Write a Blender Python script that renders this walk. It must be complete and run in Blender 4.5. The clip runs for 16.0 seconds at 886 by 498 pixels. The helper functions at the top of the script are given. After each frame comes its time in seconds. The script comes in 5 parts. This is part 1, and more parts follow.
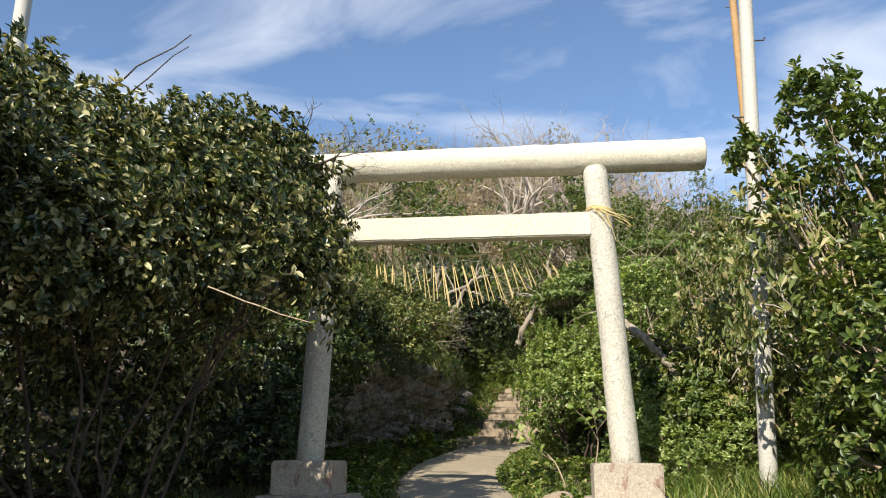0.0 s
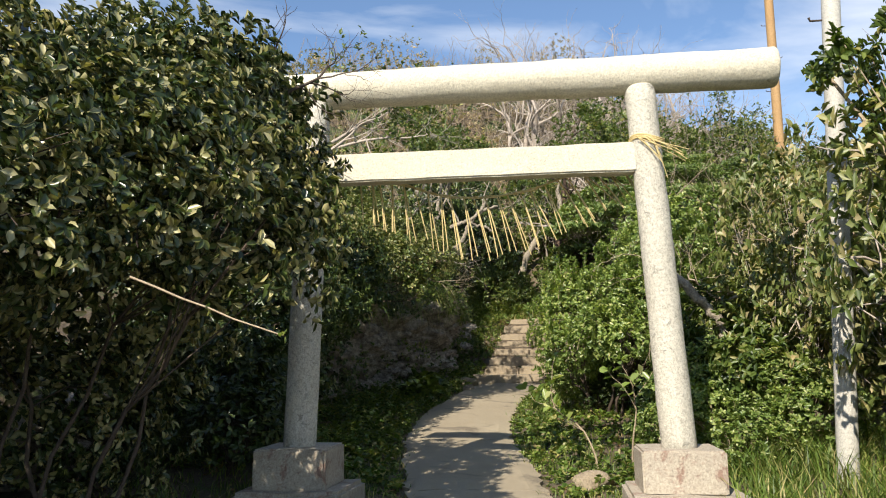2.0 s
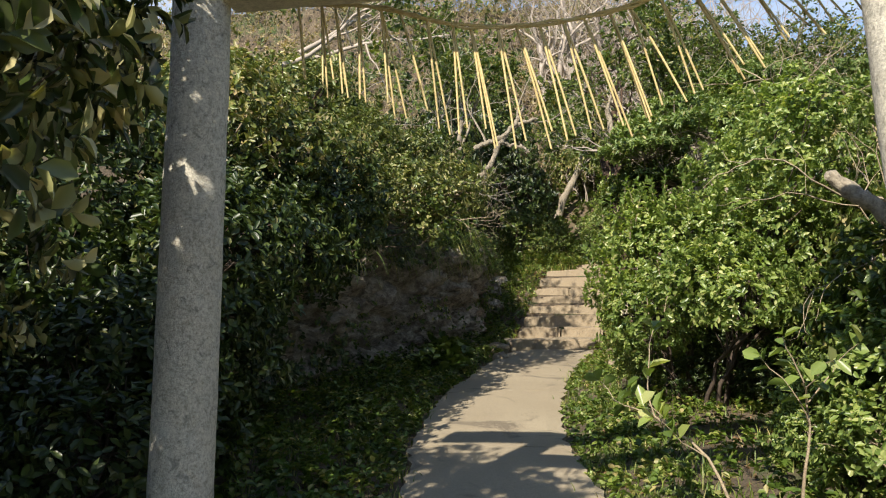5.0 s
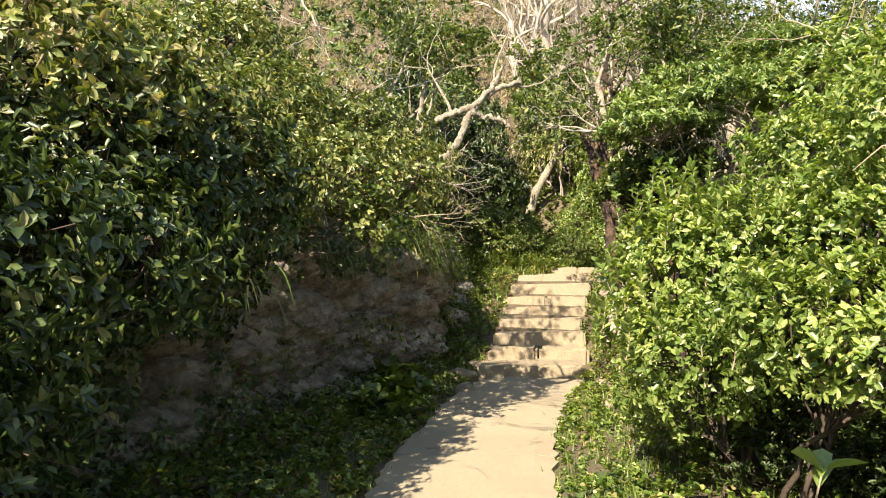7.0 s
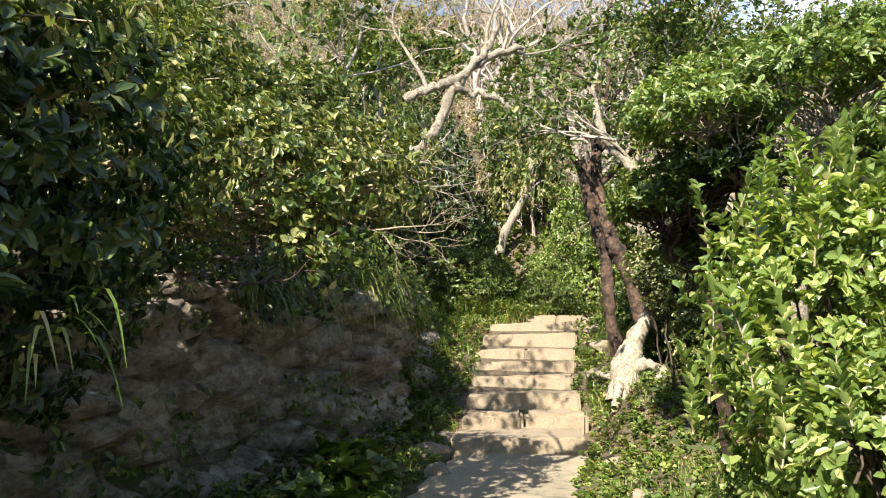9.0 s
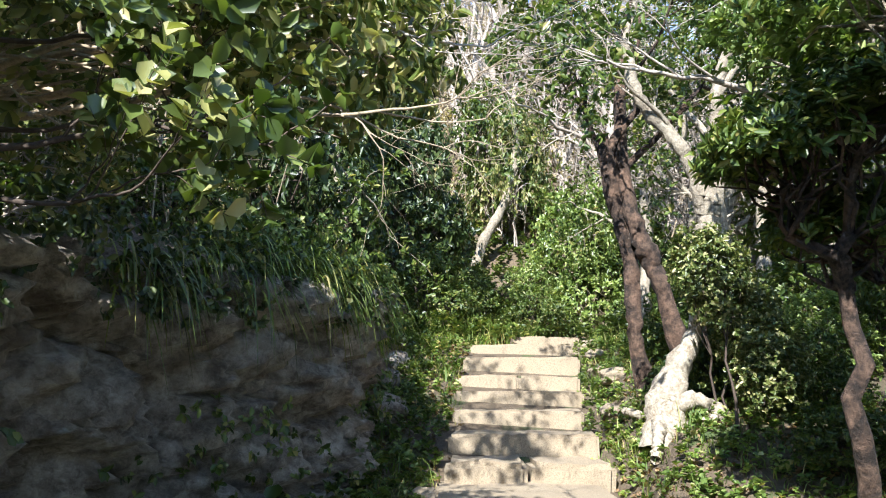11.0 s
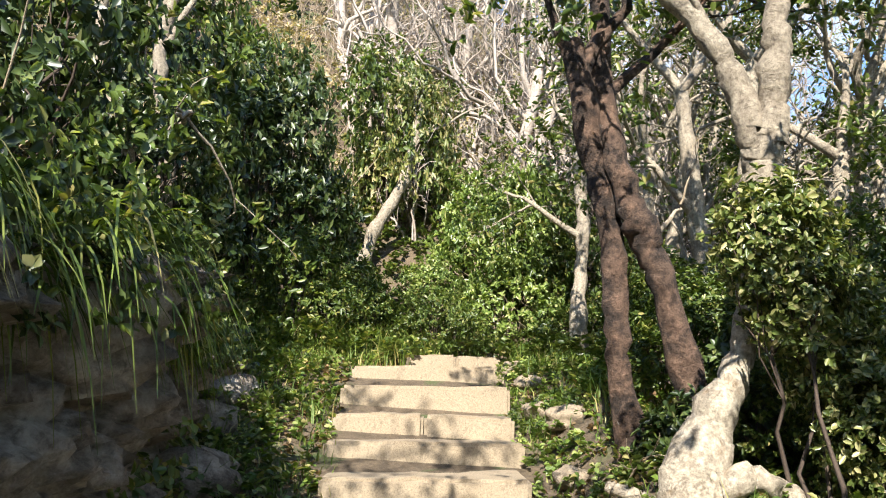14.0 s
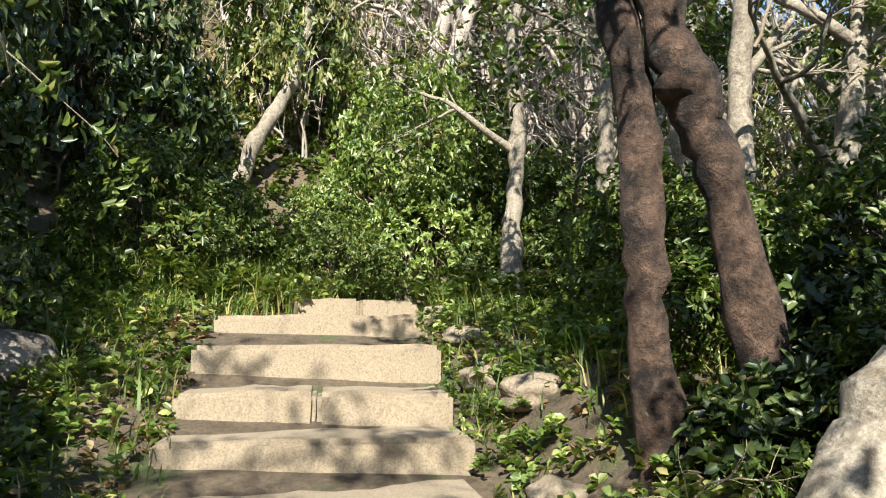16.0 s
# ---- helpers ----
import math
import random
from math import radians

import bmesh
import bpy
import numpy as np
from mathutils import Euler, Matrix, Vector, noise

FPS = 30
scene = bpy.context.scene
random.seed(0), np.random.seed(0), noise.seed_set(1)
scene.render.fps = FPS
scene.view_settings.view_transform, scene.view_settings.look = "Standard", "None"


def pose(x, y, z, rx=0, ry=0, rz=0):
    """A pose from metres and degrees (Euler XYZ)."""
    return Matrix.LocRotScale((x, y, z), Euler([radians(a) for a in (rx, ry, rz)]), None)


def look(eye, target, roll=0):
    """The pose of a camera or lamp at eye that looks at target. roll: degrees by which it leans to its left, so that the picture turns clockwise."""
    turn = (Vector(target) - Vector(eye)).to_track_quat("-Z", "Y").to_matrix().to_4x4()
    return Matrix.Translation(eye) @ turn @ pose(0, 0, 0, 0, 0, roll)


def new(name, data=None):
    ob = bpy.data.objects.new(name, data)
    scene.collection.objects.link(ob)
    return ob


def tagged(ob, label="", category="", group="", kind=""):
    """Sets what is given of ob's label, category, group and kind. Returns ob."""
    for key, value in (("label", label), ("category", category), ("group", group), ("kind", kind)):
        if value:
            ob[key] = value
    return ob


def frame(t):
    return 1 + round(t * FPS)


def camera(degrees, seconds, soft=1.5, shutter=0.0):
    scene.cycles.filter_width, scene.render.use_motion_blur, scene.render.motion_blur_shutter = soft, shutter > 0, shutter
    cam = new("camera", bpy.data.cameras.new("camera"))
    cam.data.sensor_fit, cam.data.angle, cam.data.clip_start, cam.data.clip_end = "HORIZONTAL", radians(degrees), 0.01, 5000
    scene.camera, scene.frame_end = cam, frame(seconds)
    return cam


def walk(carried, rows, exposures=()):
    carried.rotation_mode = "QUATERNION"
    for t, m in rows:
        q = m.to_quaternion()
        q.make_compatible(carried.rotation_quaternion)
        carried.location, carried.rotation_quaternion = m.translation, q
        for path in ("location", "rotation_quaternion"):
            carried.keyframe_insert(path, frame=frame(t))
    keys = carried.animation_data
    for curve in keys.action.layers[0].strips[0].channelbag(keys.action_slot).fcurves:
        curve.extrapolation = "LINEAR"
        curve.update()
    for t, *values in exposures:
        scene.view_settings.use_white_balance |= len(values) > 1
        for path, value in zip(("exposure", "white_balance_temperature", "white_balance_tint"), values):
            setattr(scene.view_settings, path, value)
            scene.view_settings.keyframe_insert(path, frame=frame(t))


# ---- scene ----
cam = camera(58.7, 16.0, 1.1)
PATH = [
    (0, (0.252, 0.125, 1.351), (-0.005, 2.042, 1.861), 0.4),
    (0.5, (0.074, 0.406, 1.504), (-0.209, 2.347, 1.895), 0.2),
    (1, (0.068, 0.699, 1.683), (-0.168, 2.659, 2.002), -0.9),
    (1.5, (0.015, 1.043, 1.731), (-0.296, 2.99, 2.068), -0.9),
    (2, (-0.055, 1.451, 1.92), (-0.308, 3.411, 2.224), -0.5),
    (2.5, (-0.082, 2.016, 1.972), (-0.331, 3.988, 2.196), 0.3),
    (3, (-0.228, 2.6, 1.99), (-0.496, 4.572, 2.189), -0.9),
    (3.5, (-0.353, 3.217, 2.021), (-0.632, 5.19, 2.188), -1.4),
    (4, (-0.44, 3.845, 2.047), (-0.635, 5.831, 2.179), -1.1),
    (4.5, (-0.439, 4.358, 2.059), (-0.708, 6.332, 2.238), -1.0),
    (4.7, (-0.436, 4.51, 2.066), (-0.757, 6.475, 2.255), -1.0),
    (6.8, (-0.713, 7.155, 2.473), (-0.973, 9.13, 2.647), -0.5),
    (7, (-0.748, 7.392, 2.484), (-0.972, 9.373, 2.653), -0.5),
    (7.5, (-0.825, 7.965, 2.497), (-1.034, 9.945, 2.686), -1.1),
    (8, (-0.98, 8.534, 2.479), (-1.215, 10.51, 2.682), -0.7),
    (8.5, (-1.056, 9.093, 2.507), (-1.159, 11.073, 2.769), -0.3),
    (9, (-1.139, 9.685, 2.534), (-1.24, 11.66, 2.835), -0.8),
    (9.2, (-1.2, 9.951, 2.568), (-1.286, 11.928, 2.861), -1.0),
    (11.3, (-1.503, 12.52, 2.562), (-1.472, 14.484, 2.935), 0.5),
    (11.5, (-1.505, 12.728, 2.595), (-1.448, 14.694, 2.954), 0.1),
    (12, (-1.567, 13.294, 2.654), (-1.448, 15.268, 2.954), -1.1),
    (12.5, (-1.636, 13.877, 2.702), (-1.373, 15.833, 3.03), -0.8),
    (13, (-1.539, 14.476, 2.745), (-1.132, 16.401, 3.101), -1.4),
    (13.5, (-1.487, 15.005, 2.783), (-1.164, 16.927, 3.234), 0.4),
    (14, (-1.37, 15.492, 2.847), (-1.073, 17.428, 3.254), 1.0),
    (14.5, (-1.31, 16.052, 2.936), (-0.996, 17.989, 3.324), 1.2),
    (15, (-1.245, 16.572, 2.95), (-0.762, 18.484, 3.287), 0.9),
    (15.5, (-1.094, 17.153, 3.015), (-0.59, 19.067, 3.303), 0.0),
    (16, (-1.075, 17.707, 3.031), (-0.511, 19.608, 3.293), -0.0),
]
walk(cam, [(t, look(eye, target, roll)) for t, eye, target, roll in PATH],
     [(0.0, 0.68, 6700, 10), (2.5, 0.65, 6700, 10), (4.0, 0.68, 6600, 10), (4.7, 0.65, 6700, 10), (6.8, 1.5, 7500, 10), (8.0, 1.5, 7100, 10), (8.5, 1.5, 6600, 8), (9.0, 1.45, 6700, 10), (11.3, 1.6, 5700, 10), (12.5, 1.6, 5700, 10), (13.5, 1.5, 6300, 12), (14.5, 1.45, 6400, 10), (16.0, 1.3, 6300, 8)])

# ---- world and sun ----
SUN_TO = Vector((-0.32, -0.93, 0.78)).normalized()
world = bpy.data.worlds.new("world")
scene.world = world
world.use_nodes = True
wt = world.node_tree
wt.nodes.clear()


def wn(kind, **values):
    n = wt.nodes.new(kind)
    for k, v in values.items():
        n.inputs[k].default_value = v
    return n


sky = wt.nodes.new("ShaderNodeTexSky")
sky.sky_type = "NISHITA"
sky.sun_disc = False
sky.sun_elevation = math.asin(SUN_TO.z)
sky.sun_rotation = math.atan2(SUN_TO.x, SUN_TO.y)
sky.air_density, sky.dust_density, sky.ozone_density = 1.0, 0.15, 4.0
wco = wt.nodes.new("ShaderNodeTexCoord")
wmap = wt.nodes.new("ShaderNodeMapping")
wmap.inputs["Scale"].default_value = (1.6, 1.6, 4.6)
wmap.inputs["Rotation"].default_value = (0.25, 0.35, 0.4)
wnoise = wn("ShaderNodeTexNoise", Scale=1.9, Detail=7.0, Roughness=0.52, Distortion=0.5)
wramp = wt.nodes.new("ShaderNodeValToRGB")
wramp.color_ramp.elements[0].position, wramp.color_ramp.elements[0].color = 0.5, (0, 0, 0, 1)
wramp.color_ramp.elements[1].position, wramp.color_ramp.elements[1].color = 0.8, (0.7, 0.7, 0.7, 1)
wmix = wt.nodes.new("ShaderNodeMixRGB")
wmix.inputs["Color2"].default_value = (6.6, 6.9, 7.4, 1)
wbg = wn("ShaderNodeBackground", Strength=0.115)
wout = wt.nodes.new("ShaderNodeOutputWorld")
wt.links.new(wco.outputs["Generated"], wmap.inputs["Vector"])
wt.links.new(wmap.outputs["Vector"], wnoise.inputs["Vector"])
wt.links.new(wnoise.outputs["Fac"], wramp.inputs["Fac"])
wt.links.new(wramp.outputs["Color"], wmix.inputs["Fac"])
wt.links.new(sky.outputs["Color"], wmix.inputs["Color1"])
wt.links.new(wmix.outputs["Color"], wbg.inputs["Color"])
wt.links.new(wbg.outputs["Background"], wout.inputs["Surface"])
sun_data = bpy.data.lights.new("sun", "SUN")
sun_data.energy, sun_data.angle, sun_data.color = 5.0, radians(0.55), (1.0, 0.94, 0.83)
sun = new("sun", sun_data)
sun.matrix_world = look((0, 0, 30), Vector((0, 0, 30)) - SUN_TO)


# ---- materials ----
def mat_new(name):
    m = bpy.data.materials.new(name)
    m.use_nodes = True
    return m, m.node_tree, m.node_tree.nodes["Principled BSDF"]


def ramp_node(nt, stops):
    r = nt.nodes.new("ShaderNodeValToRGB")
    e = r.color_ramp.elements
    while len(e) < len(stops):
        e.new(0.5)
    for i, (p, c) in enumerate(stops):
        e[i].position, e[i].color = p, (*c, 1)
    return r


def noise_node(nt, co, scale, detail=6.0, rough=0.6, distort=0.0):
    n = nt.nodes.new("ShaderNodeTexNoise")
    n.inputs["Scale"].default_value, n.inputs["Detail"].default_value = scale, detail
    n.inputs["Roughness"].default_value, n.inputs["Distortion"].default_value = rough, distort
    nt.links.new(co, n.inputs["Vector"])
    return n.outputs["Fac"]


def mix_node(nt, fac, a, b, mode="MIX"):
    n = nt.nodes.new("ShaderNodeMixRGB")
    n.blend_type = mode
    for key, v in (("Fac", fac), ("Color1", a), ("Color2", b)):
        if isinstance(v, (int, float)):
            n.inputs[key].default_value = v
        elif isinstance(v, tuple):
            n.inputs[key].default_value = (*v, 1)
        else:
            nt.links.new(v, n.inputs[key])
    return n.outputs["Color"]


def bump_node(nt, bsdf, height, strength, distance):
    b = nt.nodes.new("ShaderNodeBump")
    b.inputs["Strength"].default_value, b.inputs["Distance"].default_value = strength, distance
    nt.links.new(height, b.inputs["Height"])
    nt.links.new(b.outputs["Normal"], bsdf.inputs["Normal"])


def surface(name, big, small, big_scale, small_scale, stain=None, stain_scale=1.0, stain_from=0.55, rough=0.85, bump=0.5, depth=0.01, grain=0.75):
    """A matte surface: two colour ramps at two scales, stains of a third, and relief."""
    m, nt, bsdf = mat_new(name)
    co = nt.nodes.new("ShaderNodeTexCoord").outputs["Object"]
    n1, n2 = noise_node(nt, co, big_scale, 5, 0.6, 0.4), noise_node(nt, co, small_scale, 8, 0.7)
    r1, r2 = ramp_node(nt, big), ramp_node(nt, small)
    nt.links.new(n1, r1.inputs["Fac"])
    nt.links.new(n2, r2.inputs["Fac"])
    c = mix_node(nt, 0.5, r1.outputs["Color"], r2.outputs["Color"])
    if stain:
        n3 = noise_node(nt, co, stain_scale, 9, 0.72, 0.8)
        r3 = ramp_node(nt, ((stain_from, (0, 0, 0)), (stain_from + 0.09, (1, 1, 1))))
        nt.links.new(n3, r3.inputs["Fac"])
        c = mix_node(nt, r3.outputs["Color"], c, stain)
    n4 = noise_node(nt, co, small_scale * 2.3, 10, 0.75, 0.3)
    r4 = ramp_node(nt, ((0.36, (0.5, 0.48, 0.46)), (0.5, (1.0, 1.0, 1.0)), (0.64, (1.3, 1.3, 1.28))))
    nt.links.new(n4, r4.inputs["Fac"])
    c = mix_node(nt, grain, c, r4.outputs["Color"], "MULTIPLY")
    nt.links.new(c, bsdf.inputs["Base Color"])
    bsdf.inputs["Roughness"].default_value = rough
    both = mix_node(nt, 0.4, n2, n4)
    bump_node(nt, bsdf, both, bump, depth * 1.6)
    return m


def leafy(name, stops, rough=0.42, glow=0.3, patch=None):
    """Leaves: colour by leaf, light passing through, waxy gloss."""
    m, nt, bsdf = mat_new(name)
    geo = nt.nodes.new("ShaderNodeNewGeometry")
    r = ramp_node(nt, stops)
    r.color_ramp.interpolation = "LINEAR"
    nt.links.new(geo.outputs["Random Per Island"], r.inputs["Fac"])
    c = r.outputs["Color"]
    co = nt.nodes.new("ShaderNodeTexCoord").outputs["Object"]
    n = noise_node(nt, co, 1.1, 3, 0.5)
    r2 = ramp_node(nt, ((0.35, (0.72, 0.76, 0.7)), (0.65, (1.15, 1.1, 1.0))))
    nt.links.new(n, r2.inputs["Fac"])
    c = mix_node(nt, 1.0, c, r2.outputs["Color"], "MULTIPLY")
    if patch:
        n = noise_node(nt, co, patch[1], 4, 0.6)
        r3 = ramp_node(nt, ((0.5, (0, 0, 0)), (0.62, (1, 1, 1))))
        nt.links.new(n, r3.inputs["Fac"])
        c = mix_node(nt, r3.outputs["Color"], c, patch[0])
    nt.links.new(c, bsdf.inputs["Base Color"])
    bsdf.inputs["Roughness"].default_value = rough
    tr = nt.nodes.new("ShaderNodeBsdfTranslucent")
    warm = mix_node(nt, 1.0, c, (1.5, 1.6, 0.6), "MULTIPLY")
    nt.links.new(warm, tr.inputs["Color"])
    mx = nt.nodes.new("ShaderNodeMixShader")
    mx.inputs["Fac"].default_value = glow
    nt.links.new(bsdf.outputs["BSDF"], mx.inputs[1])
    nt.links.new(tr.outputs["BSDF"], mx.inputs[2])
    nt.links.new(mx.outputs["Shader"], nt.nodes["Material Output"].inputs["Surface"])
    return m


M_GROUND = surface("soil", ((0.3, (0.06, 0.045, 0.03)), (0.7, (0.15, 0.11, 0.07))), ((0.3, (0.045, 0.035, 0.022)), (0.7, (0.2, 0.145, 0.09))),
                   0.7, 14, (0.06, 0.09, 0.025), 0.9, 0.5, 0.95, 0.9, 0.03)
M_PATH = surface("path_concrete", ((0.3, (0.25, 0.2, 0.135)), (0.7, (0.37, 0.31, 0.215))), ((0.3, (0.2, 0.165, 0.11)), (0.7, (0.42, 0.355, 0.255))),
                 0.8, 60, (0.17, 0.14, 0.1), 1.3, 0.56, 0.9, 0.35, 0.006)
M_STEP = surface("step_stone", ((0.3, (0.26, 0.2, 0.132)), (0.7, (0.35, 0.284, 0.196))), ((0.3, (0.24, 0.188, 0.124)), (0.7, (0.36, 0.296, 0.208))),
                 1.6, 38, (0.2, 0.16, 0.11), 2.6, 0.57, 0.9, 0.6, 0.012)
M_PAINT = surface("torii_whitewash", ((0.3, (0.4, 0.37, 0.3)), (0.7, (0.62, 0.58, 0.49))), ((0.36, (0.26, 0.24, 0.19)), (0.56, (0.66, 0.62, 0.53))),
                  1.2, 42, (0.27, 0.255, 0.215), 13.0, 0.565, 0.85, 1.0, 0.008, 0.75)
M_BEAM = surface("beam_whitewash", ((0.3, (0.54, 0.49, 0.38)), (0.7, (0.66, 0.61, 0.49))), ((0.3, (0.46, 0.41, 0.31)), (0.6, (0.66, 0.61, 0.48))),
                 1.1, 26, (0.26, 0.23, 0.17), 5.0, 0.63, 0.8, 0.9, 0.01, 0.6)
M_PLINTH = surface("plinth_concrete", ((0.3, (0.3, 0.25, 0.2)), (0.7, (0.5, 0.44, 0.35))), ((0.3, (0.24, 0.2, 0.16)), (0.7, (0.52, 0.46, 0.36))),
                   2.2, 26, (0.26, 0.17, 0.13), 5.0, 0.54, 0.9, 0.6, 0.01)
# tight dark stops paint crevice shade into the rock colour
M_ROCK = surface("bank_rock", ((0.4, (0.16, 0.125, 0.096)), (0.6, (0.44, 0.38, 0.31))), ((0.42, (0.11, 0.086, 0.066)), (0.58, (0.5, 0.44, 0.365))),
                 2.6, 6, (0.42, 0.4, 0.36), 3.4, 0.62, 0.95, 1.0, 0.06, 0.95)
M_STONE = surface("field_stone", ((0.3, (0.2, 0.15, 0.1)), (0.7, (0.38, 0.3, 0.2))), ((0.3, (0.16, 0.13, 0.09)), (0.7, (0.4, 0.33, 0.24))),
                  2.0, 20, (0.14, 0.15, 0.06), 4.0, 0.58, 0.95, 0.7, 0.02)
# near-black blotches put dappled shade into the mottled bark colour
M_BARK = surface("bark_brown", ((0.47, (0.02, 0.013, 0.009)), (0.6, (0.17, 0.1, 0.064))), ((0.46, (0.018, 0.012, 0.009)), (0.62, (0.23, 0.145, 0.1))),
                 3.6, 9, (0.4, 0.35, 0.3), 4.6, 0.64, 0.9, 1.0, 0.05, 0.95)
M_PALE = surface("bark_pale", ((0.35, (0.18, 0.145, 0.105)), (0.65, (0.4, 0.345, 0.26))), ((0.35, (0.14, 0.11, 0.08)), (0.62, (0.44, 0.38, 0.29))),
                 3.0, 18, (0.1, 0.078, 0.058), 5.5, 0.57, 0.9, 1.0, 0.02, 0.9)
M_WHITE = surface("bark_bleached", ((0.36, (0.27, 0.225, 0.165)), (0.64, (0.5, 0.44, 0.34))), ((0.4, (0.14, 0.11, 0.08)), (0.58, (0.56, 0.49, 0.38))),
                  3.0, 24, (0.22, 0.16, 0.1), 6.0, 0.545, 0.9, 0.9, 0.02)
M_TWIG = surface("dry_twig", ((0.3, (0.26, 0.2, 0.13)), (0.7, (0.44, 0.35, 0.24))), ((0.3, (0.2, 0.15, 0.1)), (0.7, (0.48, 0.39, 0.27))), 2.0, 30, rough=0.9)
M_GREYTWIG = surface("grey_twig", ((0.3, (0.3, 0.25, 0.2)), (0.7, (0.48, 0.41, 0.35))), ((0.3, (0.25, 0.205, 0.165)), (0.7, (0.55, 0.475, 0.405))), 2.0, 30, rough=0.9)
M_DARKTWIG = surface("dark_twig", ((0.3, (0.045, 0.032, 0.024)), (0.7, (0.1, 0.074, 0.055))), ((0.3, (0.04, 0.028, 0.02)), (0.7, (0.12, 0.085, 0.062))), 2.0, 30, rough=0.9)
M_STRAW = surface("rice_straw", ((0.3, (0.5, 0.38, 0.16)), (0.7, (0.66, 0.52, 0.25))), ((0.3, (0.4, 0.3, 0.12)), (0.7, (0.7, 0.56, 0.28))), 4.0, 60, rough=0.7, bump=0.4, depth=0.003)
M_POLE = surface("pole_concrete", ((0.3, (0.4, 0.38, 0.33)), (0.7, (0.52, 0.5, 0.44))), ((0.3, (0.36, 0.34, 0.29)), (0.7, (0.54, 0.51, 0.46))), 0.9, 40, rough=0.7, bump=0.2, depth=0.003)
M_WOODPOLE = surface("pole_wood", ((0.3, (0.3, 0.17, 0.07)), (0.7, (0.45, 0.28, 0.12))), ((0.3, (0.25, 0.14, 0.06)), (0.7, (0.5, 0.32, 0.15))), 1.0, 30, rough=0.8)
L_DARK = leafy("leaf_spindle", ((0.0, (0.02, 0.036, 0.012)), (0.4, (0.045, 0.07, 0.02)), (0.56, (0.1, 0.125, 0.042)), (0.66, (0.25, 0.245, 0.1)), (1.0, (0.48, 0.44, 0.26))), 0.3, 0.16)
# nearly all dark greens: shade is put into this leaf colour
L_SHADE = leafy("leaf_shade", ((0.0, (0.018, 0.035, 0.011)), (0.5, (0.045, 0.075, 0.02)), (0.88, (0.1, 0.135, 0.04)), (1.0, (0.2, 0.2, 0.09))), 0.4, 0.18)
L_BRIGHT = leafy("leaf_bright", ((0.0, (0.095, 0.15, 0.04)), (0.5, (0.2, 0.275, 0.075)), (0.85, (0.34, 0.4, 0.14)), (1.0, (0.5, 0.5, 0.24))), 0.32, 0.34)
L_MID = leafy("leaf_mid", ((0.0, (0.035, 0.06, 0.014)), (0.5, (0.085, 0.13, 0.026)), (0.86, (0.17, 0.215, 0.05)), (1.0, (0.32, 0.28, 0.11))), 0.4, 0.28)
L_OLIVE = leafy("leaf_olive", ((0.0, (0.075, 0.105, 0.026)), (0.45, (0.16, 0.2, 0.055)), (0.75, (0.29, 0.285, 0.115)), (1.0, (0.44, 0.35, 0.2))), 0.42, 0.25)
L_HILL = leafy("leaf_hill", ((0.0, (0.1, 0.115, 0.036)), (0.4, (0.2, 0.2, 0.075)), (0.7, (0.36, 0.29, 0.155)), (1.0, (0.5, 0.41, 0.26))), 0.6, 0.2, ((0.46, 0.36, 0.22), 0.3))
L_GRASS = leafy("leaf_grass", ((0.0, (0.06, 0.11, 0.018)), (0.55, (0.135, 0.205, 0.035)), (0.8, (0.23, 0.27, 0.07)), (1.0, (0.44, 0.36, 0.18))), 0.5, 0.3)
L_CANOPY = leafy("leaf_canopy", ((0.0, (0.08, 0.13, 0.035)), (0.5, (0.15, 0.215, 0.06)), (0.88, (0.24, 0.3, 0.1)), (1.0, (0.36, 0.33, 0.16))), 0.4, 0.28)
L_BANK = leafy("leaf_bank", ((0.0, (0.05, 0.075, 0.02)), (0.4, (0.11, 0.15, 0.04)), (0.7, (0.22, 0.24, 0.08)), (1.0, (0.44, 0.4, 0.22))), 0.34, 0.24)
L_DRY = leafy("leaf_dry", ((0.0, (0.12, 0.07, 0.035)), (0.5, (0.24, 0.15, 0.08)), (1.0, (0.38, 0.27, 0.15))), 0.7, 0.2)


# ---- mesh helpers ----
def mesh_of(name, verts, faces, smooth=False):
    me = bpy.data.meshes.new(name)
    verts = np.asarray(verts, dtype=np.float32)
    if isinstance(faces, np.ndarray):
        k = faces.shape[1]
        me.vertices.add(len(verts))
        me.vertices.foreach_set("co", verts.ravel())
        me.loops.add(faces.size)
        me.loops.foreach_set("vertex_index", faces.astype(np.int32).ravel())
        me.polygons.add(len(faces))
        me.polygons.foreach_set("loop_start", np.arange(0, faces.size, k, dtype=np.int32))
        me.update(calc_edges=True)
    else:
        me.from_pydata([tuple(v) for v in verts], [], faces)
        me.update()
    if smooth:
        me.polygons.foreach_set("use_smooth", np.ones(len(me.polygons), dtype=bool))
    return me


def part(name, data, material, parent=None, label=""):
    """Links a bmesh or a mesh as one object under a thing or part."""
    if isinstance(data, bmesh.types.BMesh):
        me = bpy.data.meshes.new(name)
        data.to_mesh(me)
        data.free()
        data = me
    if material and not data.materials:
        data.materials.append(material)
    ob = new(name, data)
    if parent:
        ob.parent = parent
    if label:
        ob["label"] = label
    return ob


def empty(name, x, y, z, label, category, group="", kind="", rz=0.0, s=1.0):
    ob = new(name)
    ob.empty_display_size = 0.1
    ob.matrix_basis = pose(x, y, z, 0, 0, rz) @ Matrix.Scale(s, 4)
    return tagged(ob, label, category, group, kind)


